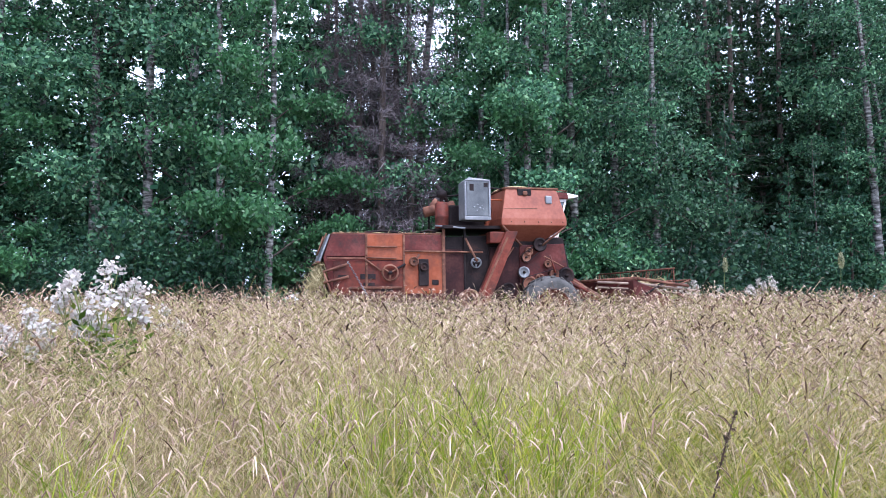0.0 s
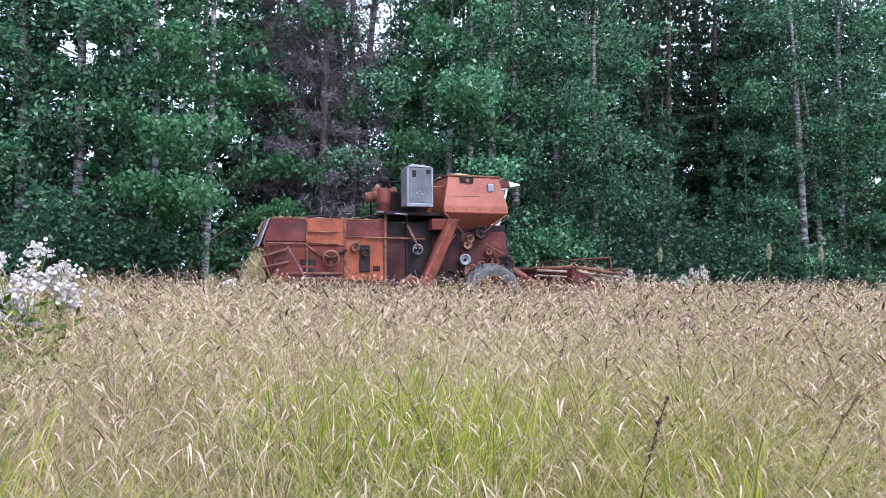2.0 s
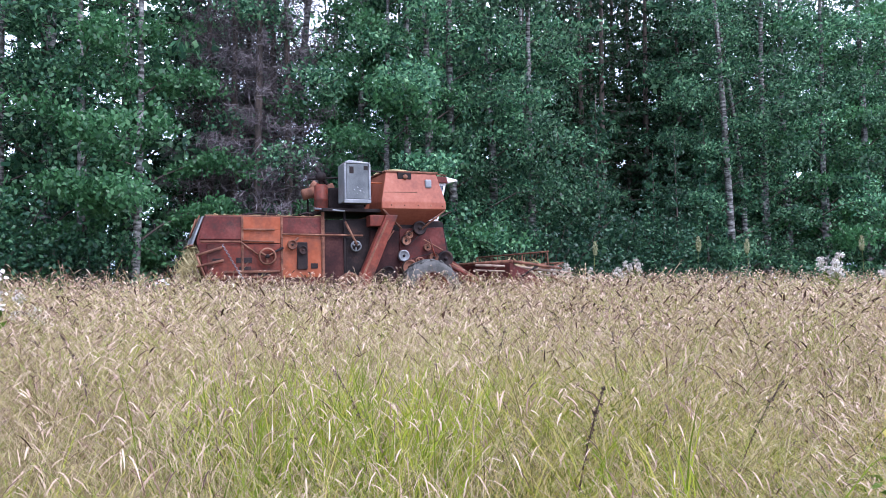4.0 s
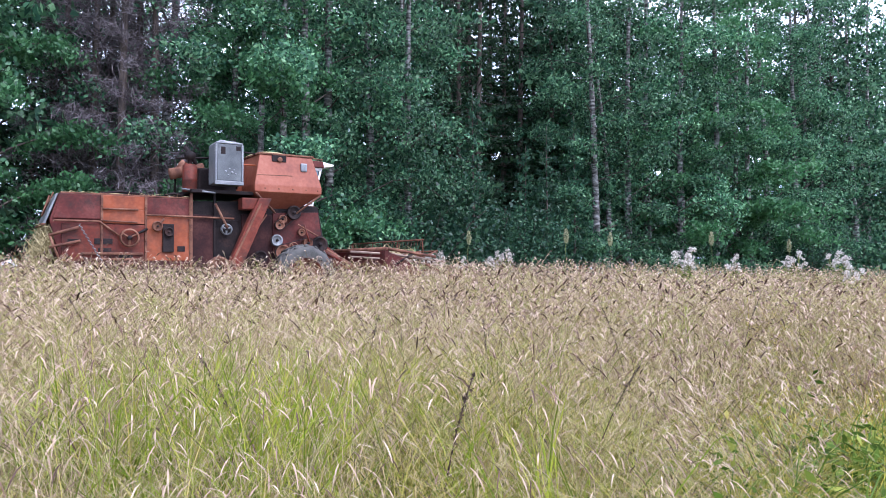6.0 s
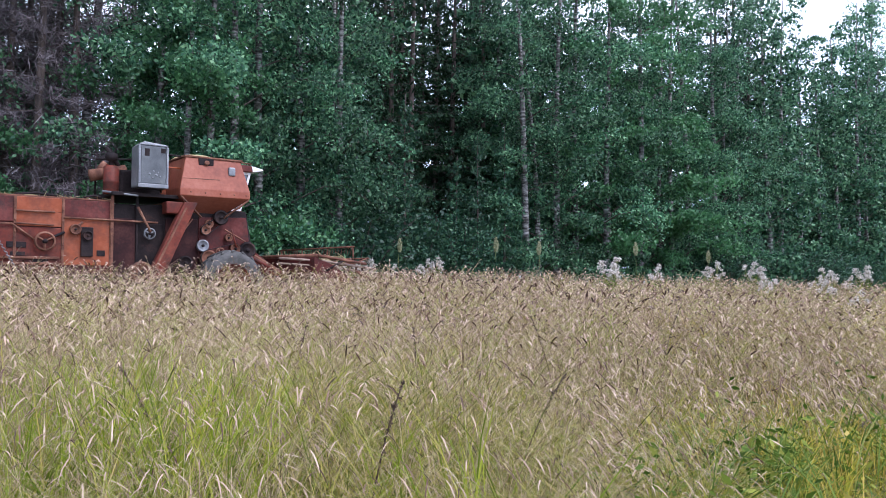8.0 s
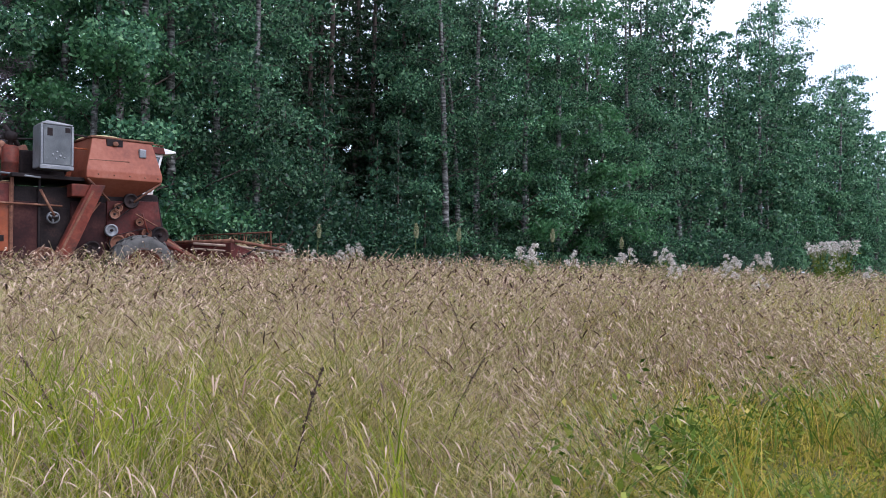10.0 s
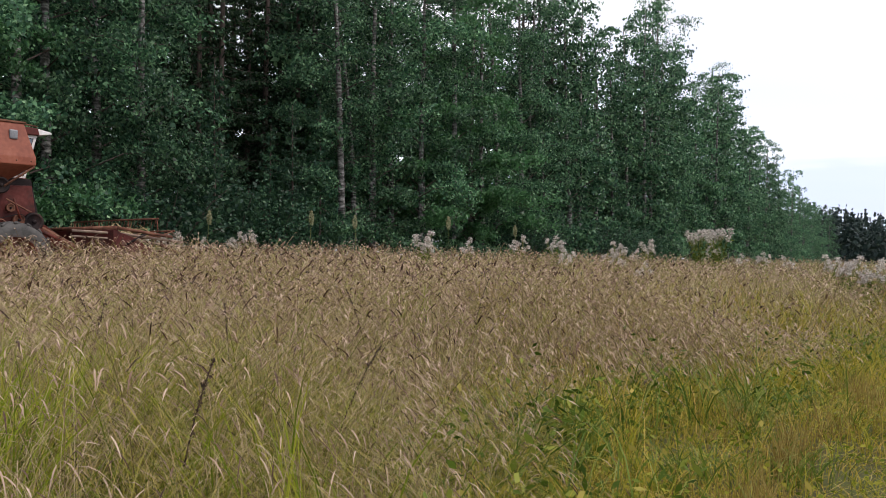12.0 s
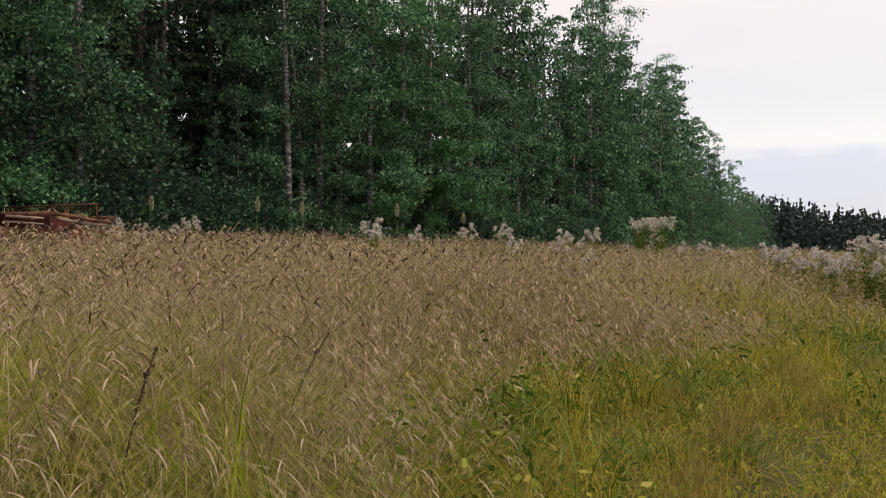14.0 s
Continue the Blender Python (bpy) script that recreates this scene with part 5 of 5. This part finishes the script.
    part("screen", block(-2.04, -1.52, N - 0.034, N - 0.012, 2.90, 3.69, 0.006), M_SCREEN, bx, "dusty dark grey intake screen")
    for x0, x1, z0, z1 in ((-2.10, -1.46, 2.80, 2.88), (-2.08, -1.48, 3.71, 3.745)):
        part("edge_strip", block(x0, x1, N - 0.05, N - 0.01, z0, z1, 0.01), M_TIN, bx)
    for x0, x1 in ((-1.51, -1.465), (-2.095, -2.05)):
        part("edge_strip", block(x0, x1, N - 0.05, N - 0.01, 2.885, 3.705, 0.01), M_TIN, bx)
    for x, z, w, h in ((-1.92, 3.56, 0.10, 0.16), (-1.58, 3.62, 0.10, 0.10)):
        part("scuff", block(x - w / 2, x + w / 2, N - 0.040, N - 0.030, z - h / 2, z + h / 2, 0.003), M_GREASE, bx)
    for x, z, w in ((-1.86, 3.10, 0.05), (-1.78, 3.16, 0.04), (-1.72, 3.08, 0.06), (-1.80, 3.02, 0.04), (-1.68, 3.14, 0.03), (-1.64, 3.05, 0.04)):
        part("scuff", lathe([(0.001, -0.004), (w / 2, -0.003), (w / 2, 0.004)], (x, N - 0.036, z), 9), M_TIN, bx)
    can = part("air_cleaner", lathe([(0.001, 0), (0.15, 0), (0.16, 0.03), (0.16, 0.25), (0.17, 0.27), (0.16, 0.29), (0.16, 0.58), (0.12, 0.62), (0.001, 0.62)], (-2.48, -0.55, 2.66), 20, "z"), M_RED, top, "red cylindrical air cleaner", smooth=True)
    part("stack", lathe([(0.05, 0.6), (0.05, 0.72), (0.12, 0.74), (0.13, 0.86), (0.05, 0.92), (0.001, 0.92)], (-2.48, -0.55, 2.66), 14, "z"), M_GREASE, can)
    part("bracket", bar((-2.70, -0.75, 2.70), (-2.05, N + 0.1, 2.62), 0.025, 6), M_TIN, can)
    silencer = part("exhaust_silencer", tube([(-2.75, 0.15, 3.12), (-2.0, 0.15, 3.30)], [0.13, 0.13], 14), M_RUST, top, "rusty exhaust silencer")
    part("tail_pipe", tube([(-2.1, 0.15, 3.28), (-2.3, 0.1, 3.60), (-2.45, 0.1, 3.78)], 0.05, 10), M_GREASE, silencer)
    part("clutter_bar", bar((-2.75, -0.4, 3.42), (-1.5, -0.4, 3.52), 0.025, 6), M_GREASE, deck)
    part("clutter_bar", bar((-2.6, 0.3, 2.70), (-2.6, 0.3, 3.44), 0.025, 6), M_GREASE, deck)
    part("handrail", tube([(-1.50, N + 0.35, 2.75), (-1.48, N + 0.35, 3.40), (-1.40, N + 0.36, 3.62), (-1.05, N + 0.38, 3.60)], 0.022, 6), M_GREASE, deck)
    part("handrail", bar((-1.58, N + 0.3, 3.32), (-1.08, N + 0.3, 3.32), 0.02, 6), M_ORANGE, deck)
    part("back_sheet", block(-1.56, -1.14, -0.2, -0.16, 2.72, 3.42, 0.01), M_ORANGE, deck)
    # unloading auger, folded to the rear on the far side
    ag = part("unloading_auger", tube([(-0.6, 1.2, 2.50), (-1.2, 1.4, 2.88), (-2.2, 1.5, 3.50)], 0.15, 18), M_RED, top, "long orange-red unloading auger tube", smooth=True)
    part("mouth", tube([(-2.17, 1.5, 3.48), (-2.25, 1.5, 3.53)], [0.163, 0.163], 18), M_RUST, ag)
    for x, z in ((-1.45, 3.035), (-1.85, 3.28)):
        part("collar", tube([(x + 0.03, 1.44, z - 0.02), (x - 0.03, 1.46, z + 0.02)], [0.163, 0.163], 18), M_RUST, ag)
    # --- wheels
    for y in (-1.12, 1.12):
        wheel(top, 0.0, y, 0.75, 0.75, 0.46, 18, "front_wheel")
    for y in (-0.80, 0.80):
        wheel(top, -3.75, y, 0.46, 0.46, 0.28, 14, "rear_wheel")
    part("front_axle", bar((0, -1.0, 0.75), (0, 1.0, 0.75), 0.11), M_GREASE, top)
    part("rear_axle", bar((-3.75, -0.8, 0.50), (-3.75, 0.8, 0.50), 0.08), M_GREASE, top)
    part("axle_post", block(-3.90, -3.60, -0.2, 0.2, 0.45, 1.0, 0.03), M_GREASE, top)
    # --- feeder house and cutting header
    fd = part("feeder_house", prism([(0.45, 1.75), (0.45, 1.10), (1.55, 0.45), (1.75, 0.85)], -0.62, 0.62, 0.02), M_RED, top, "red sloping feeder house")
    part("lift_arm", bar((0.45, N + 0.35, 1.52), (1.45, N + 0.35, 0.98), 0.055), M_RUST, fd)
    part("lift_arm", bar((0.60, N + 0.28, 1.36), (1.60, N + 0.28, 0.86), 0.045), M_RED, fd)
    for z0, z1, r in ((1.42, 1.16, 0.030), (1.30, 1.06, 0.022)):
        part("push_rod", tube([(1.05, N - 0.30, z0 - 0.08), (1.9, N - 0.80, z0 - 0.14), (3.3, N - 0.98, z1 - 0.06)], r, 7), M_POLE, fd, "pale weathered rod")
    HW = 2.05
    hd = part("header", prism([(1.50, 0.30), (1.50, 1.02), (1.62, 1.05), (1.72, 0.42), (2.75, 0.26), (2.75, 0.20)], -HW, HW, 0.015), M_MAROON, top, "wide rust-red cutting header")
    hd.location = (0.15, 0, 0.34)
    for y in (-HW - 0.05, HW + 0.01):
        part("end_sheet", prism([(1.48, 0.25), (1.48, 1.02), (1.95, 0.86), (2.55, 0.50), (3.25, 0.22)], y, y + 0.04, 0.008), M_MAROON, hd)
        part("divider", bar((2.6, y, 0.7), (3.55, y, 0.30), 0.035), M_RUST, hd)
    part("feed_auger", bar((1.95, -HW + 0.05, 0.68), (1.95, HW - 0.05, 0.68), 0.16, 14), M_RUST, hd)
    for i in range(16):
        y = -HW + 0.15 + i * 0.26
        part("flight", lathe([(0.16, -0.01), (0.26, -0.01), (0.26, 0.01), (0.16, 0.01)], (1.95, y, 0.68), 16), M_RUST, hd)
    part("top_beam", bar((1.56, -HW, 1.06), (1.56, HW, 1.06), 0.05), M_RUST, hd)
    # reel: shaft, spiders and tined bats
    rx, rz, rr = 2.62, 0.88, 0.42
    reel = part("reel", bar((rx, -HW + 0.05, rz), (rx, HW - 0.05, rz), 0.045), M_RUST, hd)
    for k in range(5):
        a = k * 2 * math.pi / 5 + 0.35
        bx_, bz_ = rx + rr * math.cos(a), rz + rr * math.sin(a)
        part("bat", bar((bx_, -HW + 0.05, bz_), (bx_, HW - 0.05, bz_), 0.022, 6), M_RUST, reel)
        for y in (-HW + 0.1, -0.7, 0.7, HW - 0.1):
            part("spider_arm", bar((rx, y, rz), (bx_, y, bz_), 0.018, 5), M_RUST, reel)
        tines = [bar((bx_, y, bz_), (bx_ - 0.05, y, bz_ - 0.22), 0.006, 4) for y in np.arange(-HW + 0.15, HW, 0.15)]
        part("tines", join(*tines), M_RUST, reel, kind="stuff")
    for y in (-HW - 0.09, HW + 0.06):
        part("reel_arm", bar((1.56, y, 1.06), (rx + 0.25, y, rz), 0.035), M_RUST, hd)
        part("reel_ram", bar((1.75, y, 0.70), (2.25, y, 0.96), 0.025), M_GREASE, hd)
    # crop caught on the header, dust and straw on top, straw falling from the tail
    n = 800
    p = np.stack([1.7 + 0.8 * RNG.random(n), -HW + 2 * HW * RNG.random(n), 0.55 + 0.55 * RNG.random(n) ** 2], 1)
    part("cut_crop", leaves(p, 0.25 + 0.3 * RNG.random(n), 0.05, 0.2, 0.0), M_STRAW, hd, kind="stuff")
    n = 2600
    u = RNG.random(n)
    p = np.stack([-5.22 - 0.42 * u + RNG.normal(size=n) * (0.06 + 0.14 * u), -0.62 + 1.24 * RNG.random(n), 1.78 - 1.55 * u**1.2 + RNG.normal(size=n) * 0.06], 1)
    part("straw", leaves(p, 0.15 + 0.3 * RNG.random(n), 0.06, 0.0, 1.0), M_STRAW, top, "pale straw hanging from the tail", kind="stuff")
    n = 260
    p = np.stack([-4.95 + 2.4 * RNG.random(n), -0.62 + 1.24 * RNG.random(n), 2.535 + 0.03 * RNG.random(n)], 1)
    part("roof_litter", leaves(p, 0.12 + 0.2 * RNG.random(n), 0.10, 0.85, 0.0), M_STRAW, top, kind="stuff")
    for x0, x1, y in ((-4.3, -3.4, -0.3), (-3.9, -3.1, 0.1), (-3.0, -2.6, -0.5)):
        part("loose_pipe", tube([(x0, y, 2.56), ((x0 + x1) / 2, y + 0.05, 2.62), (x1, y, 2.57)], 0.03, 6), M_GREASE, top)
    return top


cx, cy = 2.28, 18.80
machine = harvester()
machine.matrix_basis = pose(cx, cy, float(lay(cx, cy)) - 0.03, 0, -0.6, 14)
